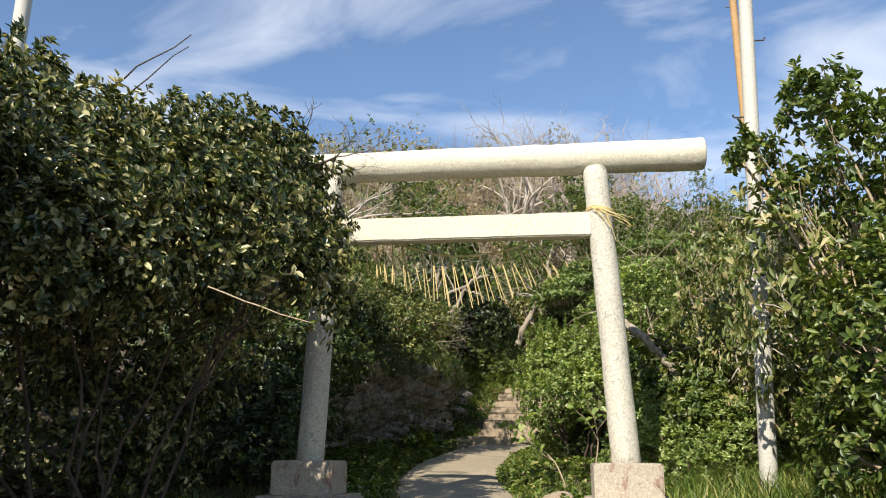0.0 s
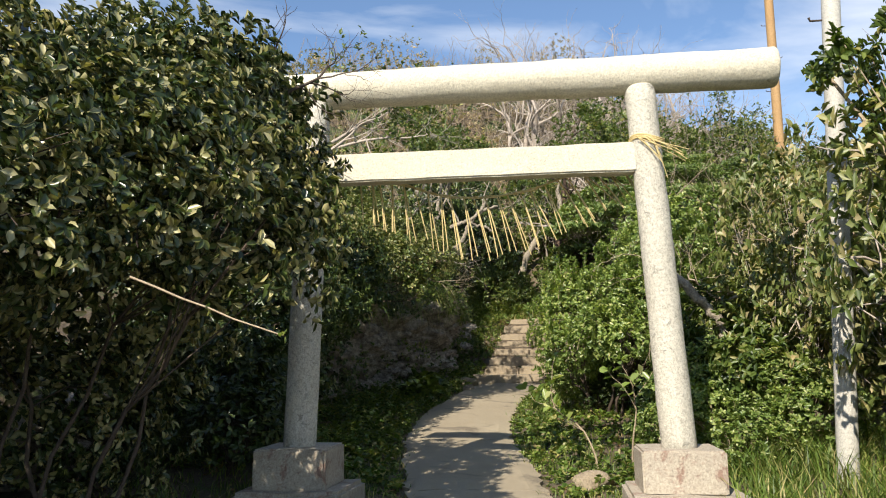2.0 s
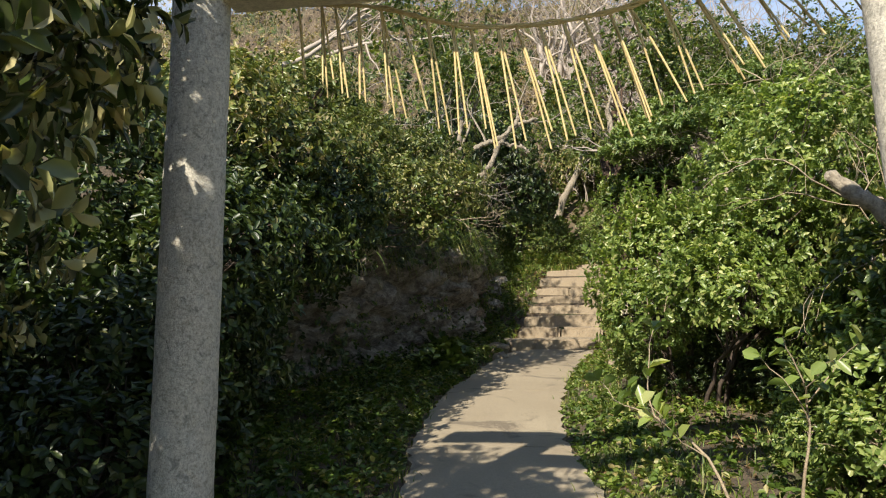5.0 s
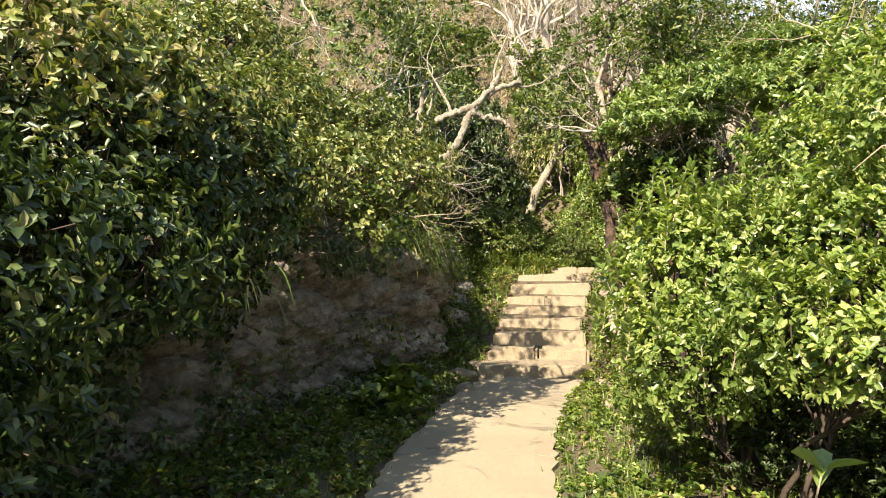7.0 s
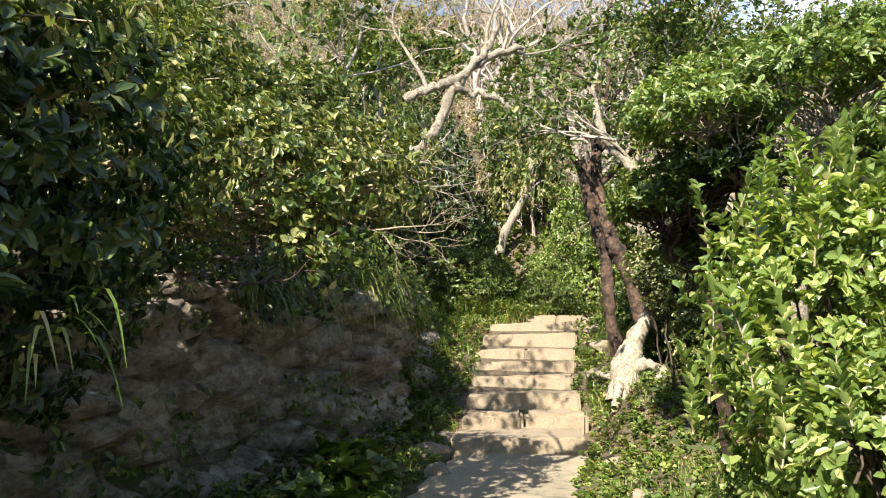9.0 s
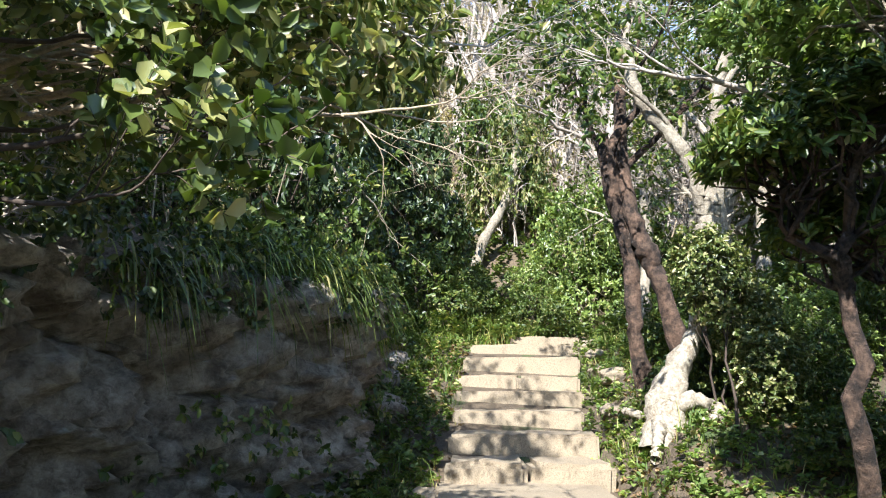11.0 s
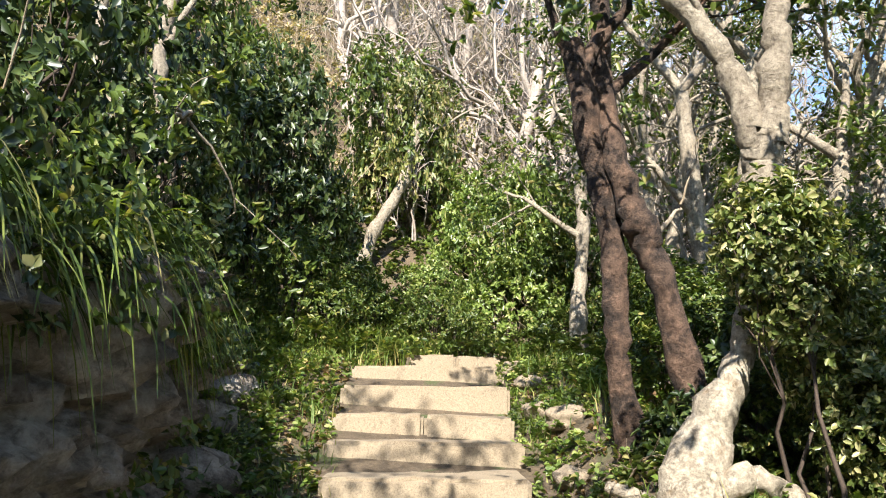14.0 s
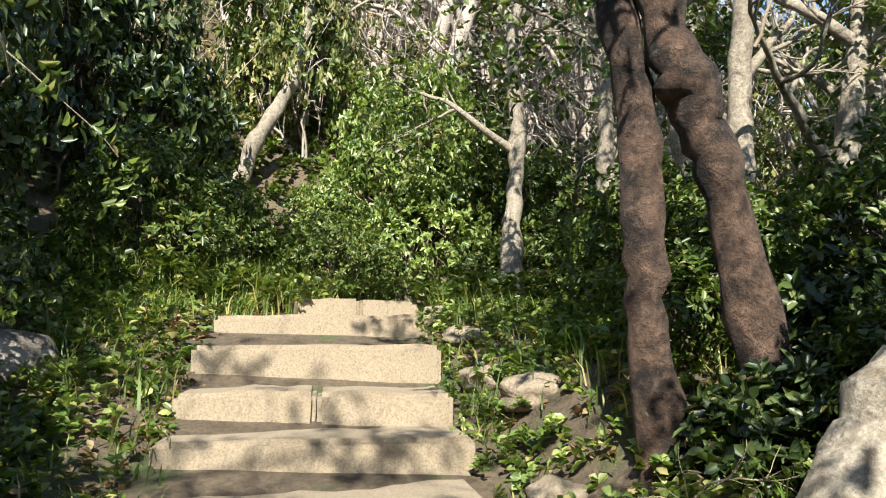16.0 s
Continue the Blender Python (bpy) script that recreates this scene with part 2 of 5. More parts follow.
def tubes(lines, sides=6):
    """Verts and quads of many tapered tubes: each line is (points, radii)."""
    vs, fs, base = [], [], 0
    ang = np.linspace(0, 2 * np.pi, sides, endpoint=False)
    for pts, rad in lines:
        pts, rad = np.asarray(pts, float), np.asarray(rad, float)
        tan = np.gradient(pts, axis=0)
        tan /= np.linalg.norm(tan, axis=1)[:, None] + 1e-9
        ref = np.array([0.31, 0.87, 0.38])
        if abs(np.dot(tan.mean(0), ref)) > 0.85:
            ref = np.array([0.95, -0.1, 0.3])
        u = np.cross(tan, ref)
        u /= np.linalg.norm(u, axis=1)[:, None] + 1e-9
        w = np.cross(tan, u)
        ring = pts[:, None] + rad[:, None, None] * (np.cos(ang)[None, :, None] * u[:, None] + np.sin(ang)[None, :, None] * w[:, None])
        n = len(pts)
        vs.append(ring.reshape(-1, 3))
        i, j = np.meshgrid(np.arange(n - 1), np.arange(sides), indexing="ij")
        a = base + i * sides + j
        b = base + i * sides + (j + 1) % sides
        fs.append(np.stack([a, b, b + sides, a + sides], -1).reshape(-1, 4))
        base += n * sides
    return np.concatenate(vs), np.concatenate(fs)


def wander(rng, start, way, length, steps=6, bend=0.25, up=0.0):
    p, d = np.array(start, float), np.array(way, float)
    d /= np.linalg.norm(d)
    out = [p.copy()]
    for _ in range(steps):
        d = d + rng.normal(0, bend, 3) + np.array([0, 0, up])
        d /= np.linalg.norm(d)
        p = p + d * length / steps
        out.append(p.copy())
    return np.array(out)


def branching(rng, start, way, length, radius, depth, fan=3, bend=0.18, up=0.03, ends=None, spread=0.75):
    """Tapered limbs that fork: a list of (points, radii)."""
    pts = wander(rng, start, way, length, 6, bend, up)
    lines = [(pts, np.linspace(radius, radius * 0.5, len(pts)))]
    if depth == 0:
        if ends is not None:
            ends.append((pts[-1], pts[-1] - pts[-2]))
            ends.append((pts[3], pts[4] - pts[3]))
        return lines
    for k in range(fan):
        i = len(pts) - 1 if k == 0 else rng.integers(3, len(pts))
        d = pts[i] - pts[i - 1]
        d = d / np.linalg.norm(d) + rng.normal(0, spread, 3) * (0.5 if k == 0 else 1.0)
        lines += branching(rng, pts[i], d, length * rng.uniform(0.55, 0.8), radius * (0.5 if k == 0 else 0.4), depth - 1, fan, bend, up, ends, spread)
    return lines


def unit(v):
    return v / (np.linalg.norm(v, axis=-1, keepdims=True) + 1e-9)


def leaves(rng, pos, way, per, length, width, open_angle=(35, 80), fine=True, droop=0.0, jitter=0.5):
    """Whorls of folded leaves round twig ends: verts and faces."""
    n = len(pos)
    p = np.repeat(pos, per, 0)
    d = np.repeat(unit(way), per, 0)
    side = unit(np.cross(d, rng.normal(0, 1, d.shape)))
    a = np.radians(rng.uniform(open_angle[0], open_angle[1], len(p)))[:, None]
    ax = unit(d * np.cos(a) + side * np.sin(a) + np.array([0, 0, -droop]))
    p = p + d * rng.uniform(-jitter, jitter * 0.4, (len(p), 1)) * length * 1.6
    nrm = unit(d - ax * np.sum(d * ax, 1)[:, None] + rng.normal(0, 0.25, d.shape))
    wd = unit(np.cross(ax, nrm))
    nrm = unit(np.cross(wd, ax))
    L = length * rng.uniform(0.65, 1.2, (len(p), 1))
    W = width * rng.uniform(0.75, 1.2, (len(p), 1)) * 0.5
    b = p
    t = p + ax * L - nrm * L * 0.16
    lift = nrm * W * 0.55
    if fine:
        r1 = p + ax * L * 0.34 + wd * W * 0.8 + lift
        r2 = p + ax * L * 0.7 + wd * W * 0.92 + lift * 0.7 - nrm * L * 0.05
        l1 = p + ax * L * 0.34 - wd * W * 0.8 + lift
        l2 = p + ax * L * 0.7 - wd * W * 0.92 + lift * 0.7 - nrm * L * 0.05
        v = np.stack([b, r1, r2, t, l2, l1], 1).reshape(-1, 3)
        i = np.arange(len(p))[:, None] * 6
        f = np.concatenate([i + np.array([0, 1, 2, 3]), i + np.array([0, 3, 4, 5])])
        return v, f
    r = p + ax * L * 0.55 + wd * W + lift
    l = p + ax * L * 0.55 - wd * W + lift
    v = np.stack([b, r, t, l], 1).reshape(-1, 3)
    i = np.arange(len(p))[:, None] * 4
    return v, np.concatenate([i + np.array([0, 1, 2]), i + np.array([0, 2, 3])])


def lobes_points(rng, lobes, count, inner=0.72, low=-0.55):
    """Twig ends on an uneven crown made of overlapping lobes: places and outward ways."""
    lobes = np.array(lobes, float)
    area = (lobes[:, 3] * lobes[:, 4] * lobes[:, 5]) ** (2 / 3)
    k = rng.choice(len(lobes), count, p=area / area.sum())
    d = unit(rng.normal(0, 1, (count, 3)))
    flip = d[:, 2] < low
    d[flip, 2] *= -0.6
    lump = 1 + 0.16 * np.sin(d[:, 0] * 7 + k) * np.cos(d[:, 1] * 6 + 2 * k) + 0.1 * np.sin(d[:, 2] * 11 + k)
    fac = (1 - (1 - inner) * rng.random(count) ** 1.7) * lump
    c, r = lobes[k, :3], lobes[k, 3:6]
    p = c + d * r * fac[:, None]
    n = unit(d / r)
    keep = np.ones(count, bool)
    for m, lo in enumerate(lobes):
        q = (p - lo[:3]) / lo[3:6]
        keep &= ~((np.linalg.norm(q, axis=1) < 0.66) & (k != m))
    return p[keep], unit(n[keep] + rng.normal(0, 0.3, (keep.sum(), 3)) + np.array([0, 0, 0.35]))


def crown_mesh(name, seed, lobes, twigs, per, length, width, mat, fine=True, inner=0.72, low=-0.55, droop=0.0, wind=0.0):
    rng = np.random.default_rng(seed)
    p, d = lobes_points(rng, lobes, twigs, inner, low)
    d = unit(d + np.array([wind, 0.2 * wind, 0]))
    v, f = leaves(rng, p, d, per, length, width, fine=fine, droop=droop)
    me = mesh_of(name, v, f, False)
    me.materials.append(mat)
    return me


# ---- the lie of the land ----
PATH_Y = [-40, -8, 0, 4, 8.3, 9.7, 11.5, 13.3, 15.2, 17.2, 18.2, 20.0, 23.4, 25.0, 28.0, 34.0]
PATH_X = [0.6, 0.4, 0.1, -0.35, -0.62, -0.86, -1.18, -1.3, -1.25, -1.06, -0.8, -0.65, -0.27, 0.35, 2.4, 7.0]
RISE_Y = [-60, -20, 0, 4, 9, 17.2, 18.2, 19.3, 23.4, 24.8, 30, 40]
RISE_Z = [-3, -1, 0, 0.52, 0.83, 1.5, 1.62, 1.78, 3.2, 3.4, 3.9, 5.0]
FOOT_Y = [-10, 4, 8, 12, 14, 16.6, 17.4, 19.0, 20.5, 22.2, 23.2, 25.0, 40.0]
FOOT_X = [-6.0, -5.2, -4.6, -4.1, -3.75, -3.3, -2.85, -2.3, -2.4, -2.55, -2.6, -2.6, -1.0]


def path_x(y):
    return np.interp(y, PATH_Y, PATH_X)


def path_z(y):
    return np.interp(y, RISE_Y, RISE_Z)


def foot_x(y):
    return np.interp(y, FOOT_Y, FOOT_X)


def wave(x, y, s, k=0.0):
    return (np.sin(x * s + 1.3 * np.sin(y * s * 0.7 + k)) + np.sin(y * s * 1.13 + 0.9 * np.sin(x * s * 0.8 + 2 * k))) * 0.5


def height(x, y):
    """Ground height: path bed, bank with a hillside above it, wooded rise ahead."""
    x, y = np.asarray(x, float), np.asarray(y, float)
    d = x - path_x(y)
    z = path_z(y) - 0.05
    off = np.clip(np.abs(d) - 0.85, 0, None)
    z = z + 0.05 * np.clip(off / 0.3, 0, 1) + 0.03 * wave(x, y, 2.7) * np.clip(off, 0, 1)
    right = np.clip(d - 0.9, 0, None)
    z = z + 0.1 * np.clip(right, 0, 3)
    fx = foot_x(y)
    left = np.clip(fx - x, 0, None)
    tall = np.interp(y, [2, 9, 14, 18, 19.2, 20, 21, 24, 28], [0.2, 0.9, 1.6, 1.5, 1.45, 1.05, 0.7, 0.45, 0.5])
    mound = 0.5 * np.clip((d - 0.82) / 0.5, 0, 1) * np.interp(y, [17.8, 19.0, 21.5, 23.5], [0, 1, 0.8, 0])
    z = z + mound
    z = z + 0.12 * np.clip(-d - 1.0, 0, 1.6) + tall * np.clip((left - 0.12) / 0.3, 0, 1)
    slope = np.interp(y, [0, 8, 14, 40], [0.12, 0.3, 0.55, 0.55])
    z = z + slope * np.clip(left - 0.4, 0, 13)
    ridge = np.interp(x, [-40, -10, 1, 8, 16, 40], [9, 10.4, 11.2, 9.0, 5.8, 3.5])
    ahead = np.clip((y + 0.45 * np.clip(-x - 1, 0, 8) - 25.8 - 0.3 * np.clip(x - 0.5, 0, 12)) / 9.0, 0, 1)
    z = np.maximum(z, path_z(24.8) - 0.2 + ridge * (ahead ** 1.15)) * (ahead > 0) + z * (ahead <= 0)
    z = z + 0.18 * wave(x, y, 0.8, 1.0) * np.clip((left + ahead * 4) / 2, 0, 1)
    far = np.clip((np.hypot(x, y - 15) - 34) / 50, 0, 1)
    return z * (1 - far) - 1.0 * far


def axis(lo, hi, step, reach):
    out = list(np.arange(lo, hi + 1e-6, step))
    g = step
    while out[-1] < reach:
        g *= 1.35
        out.append(out[-1] + g)
    g = step
    while out[0] > -reach:
        g *= 1.35
        out.insert(0, out[0] - g)
    return np.array(out)


gx, gy = axis(-9, 9, 0.16, 900), axis(-3, 36, 0.18, 900)
GX, GY = np.meshgrid(gx, gy, indexing="ij")
GZ = height(GX, GY)
i, j = np.meshgrid(np.arange(len(gx) - 1), np.arange(len(gy) - 1), indexing="ij")
a = i * len(gy) + j
ground = part("ground", mesh_of("ground", np.stack([GX, GY, GZ], -1).reshape(-1, 3), np.stack([a, a + len(gy), a + len(gy) + 1, a + 1], -1).reshape(-1, 4), True), M_GROUND)
tagged(ground, "brown soil and leaf litter of a wooded hillside", "ground", kind="structure")


# ---- path and steps ----
def slab_mesh(y0, y1, seed):
    """One poured slab of the path, with a crumbled edge."""
    rng = np.random.default_rng(seed)
    ys = np.linspace(y0 + 0.008, y1 - 0.008, max(4, int((y1 - y0) / 0.12)))
    us = np.linspace(-1, 1, 9)
    v = []
    half = np.interp(ys, [-10, 8.3, 9.7, 15, 18.3], [0.7, 0.64, 0.69, 0.69, 0.71])
    el, er = rng.normal(0, 0.025, len(ys)), rng.normal(0, 0.025, len(ys))
    for k, y in enumerate(ys):
        c = float(path_x(y))
        for u in us:
            e = el[k] if u < -0.99 else er[k] if u > 0.99 else 0
            v.append((c + u * half[k] + e, y, float(path_z(y)) + 0.012 * (1 - u * u) + 0.006 * float(wave(u * 3, y, 3.1, seed)) - (0.012 if abs(u) > 0.99 else 0)))
    n, m = len(ys), len(us)
    top = len(v)
    f = [(k * m + q, k * m + q + 1, (k + 1) * m + q + 1, (k + 1) * m + q) for k in range(n - 1) for q in range(m - 1)]
    v += [(x, y, z - 0.14) for x, y, z in v[:top]]
    rim = [q for q in range(m)] + [k * m + m - 1 for k in range(1, n)] + [(n - 1) * m + q for q in range(m - 2, -1, -1)] + [k * m for k in range(n - 2, 0, -1)]
    f += [(rim[q], rim[q] + top, rim[(q + 1) % len(rim)] + top, rim[(q + 1) % len(rim)]) for q in range(len(rim))]
    return mesh_of("slab", v, f)


pathway = empty("path", 0, 0, 0, "worn tan concrete footpath with crumbled edges between grass verges", "path", kind="structure")
for k, (y0, y1) in enumerate(((-9, -6), (-6, -3), (-3, 0), (0, 3), (3, 6), (6, 8.9), (8.9, 11.6), (11.6, 14.4), (14.4, 16.4), (16.4, 18.3))):
    part("slab", slab_mesh(y0, y1, k), M_PATH, pathway)


def block(w, d, h, seed, rough=0.012, cuts=5, bevel=0.02):
    """A worn stone or concrete block: top at z 0, front face at y 0, centred in x."""
    bm = bmesh.new()
    bmesh.ops.create_cube(bm, size=1.0)
    for v in bm.verts:
        v.co = Vector((v.co.x * w, (v.co.y + 0.5) * d, (v.co.z - 0.5) * h))
    long = [e for e in bm.edges if abs(e.verts[0].co.x - e.verts[1].co.x) > w * 0.5]
    bmesh.ops.subdivide_edges(bm, edges=long, cuts=cuts)
    bmesh.ops.bevel(bm, geom=[e for e in bm.edges if e.calc_face_angle(0) > 0.5], offset=bevel, segments=2, affect="EDGES")
    for v in bm.verts:
        q = v.co * 3.1 + Vector((seed * 7.3, seed * 1.7, 0))
        v.co += noise.noise_vector(q) * rough + noise.noise_vector(q * 4) * rough * 0.5
    return bm


steps = empty("stone_steps", 0, 0, 0, "flight of weathered tan stone steps with sagging treads", "steps", kind="structure")
STEPS = (  # nosing height, y, left x, right x, yaw, blocks
    (1.80, 18.24, -1.52, -0.08, -1, 1),
    (2.00, 19.35, -1.44, 0.06, -2, 2),
    (2.21, 20.06, -1.40, 0.07, -6, 1),
    (2.42, 20.82, -1.36, 0.06, -8, 1),
    (2.63, 21.47, -1.32, 0.19, -8, 1),
    (2.83, 21.98, -1.25, 0.23, -8, 2),
    (3.08, 22.60, -1.18, 0.34, -8, 1),
    (3.31, 23.48, -1.05, 0.50, -7, 1),
    (3.52, 24.75, -0.32, 0.80, 3, 2),
)
for k, (z, y, x0, x1, yaw, n) in enumerate(STEPS):
    depth = (STEPS[k + 1][1] - y + 0.22) if k + 1 < len(STEPS) else 0.7
    w = (x1 - x0) / n
    for q in range(n):
        wd = w - 0.006 if n > 1 else w
        ob = part("step", block(wd, depth, 0.34, k * 3 + q, 0.018 if k != 1 else 0.035, 8, 0.028 if k != 1 else 0.05), M_STEP, steps)
        u = x0 + w * (q + 0.5) - (x0 + x1) / 2
        c, s = math.cos(radians(yaw)), math.sin(radians(yaw))
        ob.matrix_basis = pose((x0 + x1) / 2 + u * c, y + u * s, z - (0.012 if q else 0), 0.8, 0.4 * (q - 0.3), yaw)


# ---- bank of bare rock ----
def bank_mesh():
    ys = np.arange(6.0, 25.0, 0.06)
    us = np.linspace(0, 1, 42)
    Yb, Ub = np.meshgrid(ys, us, indexing="ij")
    tall = np.interp(Yb, [6, 9, 14, 18, 19.2, 20, 21, 22, 23.4, 25], [0.5, 1.2, 1.95, 1.85, 1.8, 1.35, 0.9, 0.65, 0.5, 0.1])
    base = path_z(Yb) + 0.12
    z = base - 0.15 + Ub * tall
    over = 0.28 * np.sin(Ub * np.pi * 1.1) - 0.5 * Ub ** 3
    x = foot_x(Yb) + over * -0.5 + 0.16
    out = np.zeros_like(x)
    for idx in np.ndindex(x.shape):
        q = Vector((0, Yb[idx] * 1.0, z[idx] * 1.3))
        ridged = 1 - abs(noise.noise(q * 1.4))
        out[idx] = 0.2 * noise.noise(q * 0.8) + 0.3 * (ridged - 0.6) + 0.2 * noise.noise(q * 2.8) + 0.15 * abs(noise.noise(q * 6)) + 0.09 * noise.noise(q * 13) + 0.04 * noise.noise(q * 26)
        d = noise.voronoi(Vector((noise.noise(q * 0.9) * 0.5, q.y * 1.15 + 0.35 * q.z + 0.25 * noise.noise(q * 1.7), q.z * 1.5)))[0]
        out[idx] += 0.24 * (0.45 - d[0]) - 0.2 * max(0.0, 1 - (d[1] - d[0]) / 0.13)
        crack = min(abs(noise.noise(q * 1.9 + Vector((3.1, 0, 0)))), abs(noise.noise(Vector((7.7, q.y * 1.1, q.z * 3.2)))))
        out[idx] -= 0.16 * max(0.0, 1 - crack / 0.07)
    ledge = 0.1 * np.sign(np.sin(z * 6.0 + 1.2 * np.sin(Yb * 0.9))) * (np.abs(np.sin(z * 6 + 1.2 * np.sin(Yb * 0.9))) ** 0.3)
    x = x + out + ledge * 0.45 - np.clip(Ub - 0.85, 0, 1) * 2.5
    n, m = len(ys), len(us)
    i, j = np.meshgrid(np.arange(n - 1), np.arange(m - 1), indexing="ij")
    a = i * m + j
    return mesh_of("rock_bank", np.stack([x, Yb, z], -1).reshape(-1, 3), np.stack([a, a + 1, a + m + 1, a + m], -1).reshape(-1, 4), True)


tagged(part("rock_bank", bank_mesh(), M_ROCK), "dark undercut bank of crumbling brown rock beside the path", "rock bank", kind="structure")


# ---- torii ----
def rounded_tube(length, r0, r1, sides=40, rings=24, seed=0, rough=0.006, dome=0.02):
    """A cast pillar along z, slightly uneven, with eased ends."""
    zs = np.concatenate([[0, 0.004], np.linspace(dome, length - dome, rings), [length - 0.004, length]])
    rs = np.interp(zs, [0, length], [r0, r1])
    rs[0] -= dome
    rs[-1] -= dome
    rs[1] -= dome * 0.4
    rs[-2] -= dome * 0.4
    v = []
    for z, r in zip(zs, rs):
        for k in range(sides):
            t = 2 * math.pi * k / sides
            q = Vector((math.cos(t) * r * 4, math.sin(t) * r * 4, z * 4 + seed))
            rr = r + rough * (noise.noise(q * 0.8) + 0.6 * noise.noise(q * 3.5))
            v.append((math.cos(t) * rr, math.sin(t) * rr, z))
    n = len(zs)
    f = [(k * sides + q, k * sides + (q + 1) % sides, (k + 1) * sides + (q + 1) % sides, (k + 1) * sides + q) for k in range(n - 1) for q in range(sides)]
    f += [tuple(range(sides - 1, -1, -1)), tuple((n - 1) * sides + q for q in range(sides))]
    return mesh_of("cast", v, f, True)


torii = empty("torii_gate", -0.6, 8.1, 0.8, "whitewashed concrete torii gate, weathered, astride the footpath", "torii gate")
GATE = torii.matrix_basis.inverted()


def gate_part(name, data, material, m, label=""):
    ob = part(name, data, material, torii, label)
    ob.matrix_basis = GATE @ m
    return ob


for k, (fx0, tx0, lean) in enumerate(((-2.12, -2.02, 1), (0.96, 0.785, -1))):
    foot, top = Vector((fx0, 7.99, 1.29)), Vector((tx0, 7.99, 4.27))
    way = top - foot
    turn = way.to_track_quat("Z", "Y").to_matrix().to_4x4()
    gate_part("pillar", rounded_tube(way.length, 0.138, 0.124, seed=k * 9), M_PAINT, Matrix.Translation(foot) @ turn, "round pillar with flaking whitewash")
    bx = -2.12 if k == 0 else 0.95
    gate_part("base_block", block(0.60 if k == 0 else 0.62, 0.62, 0.33, 20 + k, 0.005, 6, 0.016), M_PLINTH, pose(bx, 7.70, 1.305), "stained concrete base block")
    gate_part("plinth", block(0.88, 0.9, 0.34, 30 + k, 0.02, 6, 0.03), M_PLINTH, pose(bx + 0.02, 7.56, 0.985), "rough mottled concrete plinth")
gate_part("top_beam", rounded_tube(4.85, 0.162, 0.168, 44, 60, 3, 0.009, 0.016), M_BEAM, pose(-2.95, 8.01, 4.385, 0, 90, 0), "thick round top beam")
nuki = bmesh.new()
bmesh.ops.create_cube(nuki, size=1.0)
for v in nuki.verts:
    v.co = Vector((v.co.x * 2.66, v.co.y * 0.17, v.co.z * 0.25))
bmesh.ops.subdivide_edges(nuki, edges=[e for e in nuki.edges if abs(e.verts[0].co.x - e.verts[1].co.x) > 1], cuts=24)
bmesh.ops.bevel(nuki, geom=[e for e in nuki.edges if e.calc_face_angle(0) > 0.5], offset=0.014, segments=2, affect="EDGES")
for v in nuki.verts:
    v.co += noise.noise_vector(v.co * 4) * 0.005 + noise.noise_vector(v.co * 17) * 0.003
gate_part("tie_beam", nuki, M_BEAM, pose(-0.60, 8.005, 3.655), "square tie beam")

# straw rope with hanging straws, blown to one side
ROPE_X = [-2.0, -1.67, -1.33, -0.94, -0.53, -0.09, 0.16, 0.28, 0.55, 0.74]
ROPE_Z = [3.66, 3.61, 3.57, 3.44, 3.40, 3.48, 3.58, 3.60, 3.63, 3.68]
rope = empty("straw_rope", -0.6, 8.2, 3.4, "sagging rice-straw rope hung with loose straws below the tie beam", "sacred rope")
rx = np.linspace(-1.98, 0.74, 60)
rz = np.interp(rx, ROPE_X, ROPE_Z)
rz = np.convolve(np.pad(rz, 3, mode="edge"), np.ones(7) / 7, "valid")
core = []
for s in range(3):
    ph = rx * 42 + s * 2.094
    core.append((np.stack([rx + 0.6, np.cos(ph) * 0.004, rz - 3.4 + np.sin(ph) * 0.004 + 0.012 * (s == 2) * np.sin(rx * 9)], 1), np.full(60, 0.0065)))
v, f = tubes(core, 6)
part("cord", mesh_of("cord", v, f, True), M_STRAW, rope, "twisted straw cord")
rng = np.random.default_rng(5)
t = np.linspace(0, 1, 6)
for k in range(23):
    x = -1.74 + 2.38 * (k + rng.uniform(0.25, 0.75)) / 23
    z = float(np.interp(x, rx, rz))
    blow = float(np.interp(x, [-1.7, -0.9, -0.4, 0.0, 0.3, 0.6], [0.1, 0.12, 0.2, 0.45, 0.58, 0.5])) + rng.normal(0, 0.04)
    long = float(np.interp(x, [-1.7, -1.0, -0.4, 0.1, 0.6], [0.4, 0.55, 0.56, 0.47, 0.36]))
    for q in range(3 if rng.random() < 0.35 else 2):
        b = blow + rng.normal(0.05 * q, 0.06)
        n = long * rng.uniform(0.88, 1.05)
        pts = np.stack([x + 0.6 + b * n * t ** 0.9, 0.01 + rng.normal(0, 0.05) * t, z - 3.4 - n * t * math.sqrt(max(0.2, 1 - b * b))], 1)
        v, f = tubes([(pts, np.linspace(0.0062, 0.0045, 6))], 5)
        part("straw", mesh_of("straw", v, f, True), M_STRAW, rope)
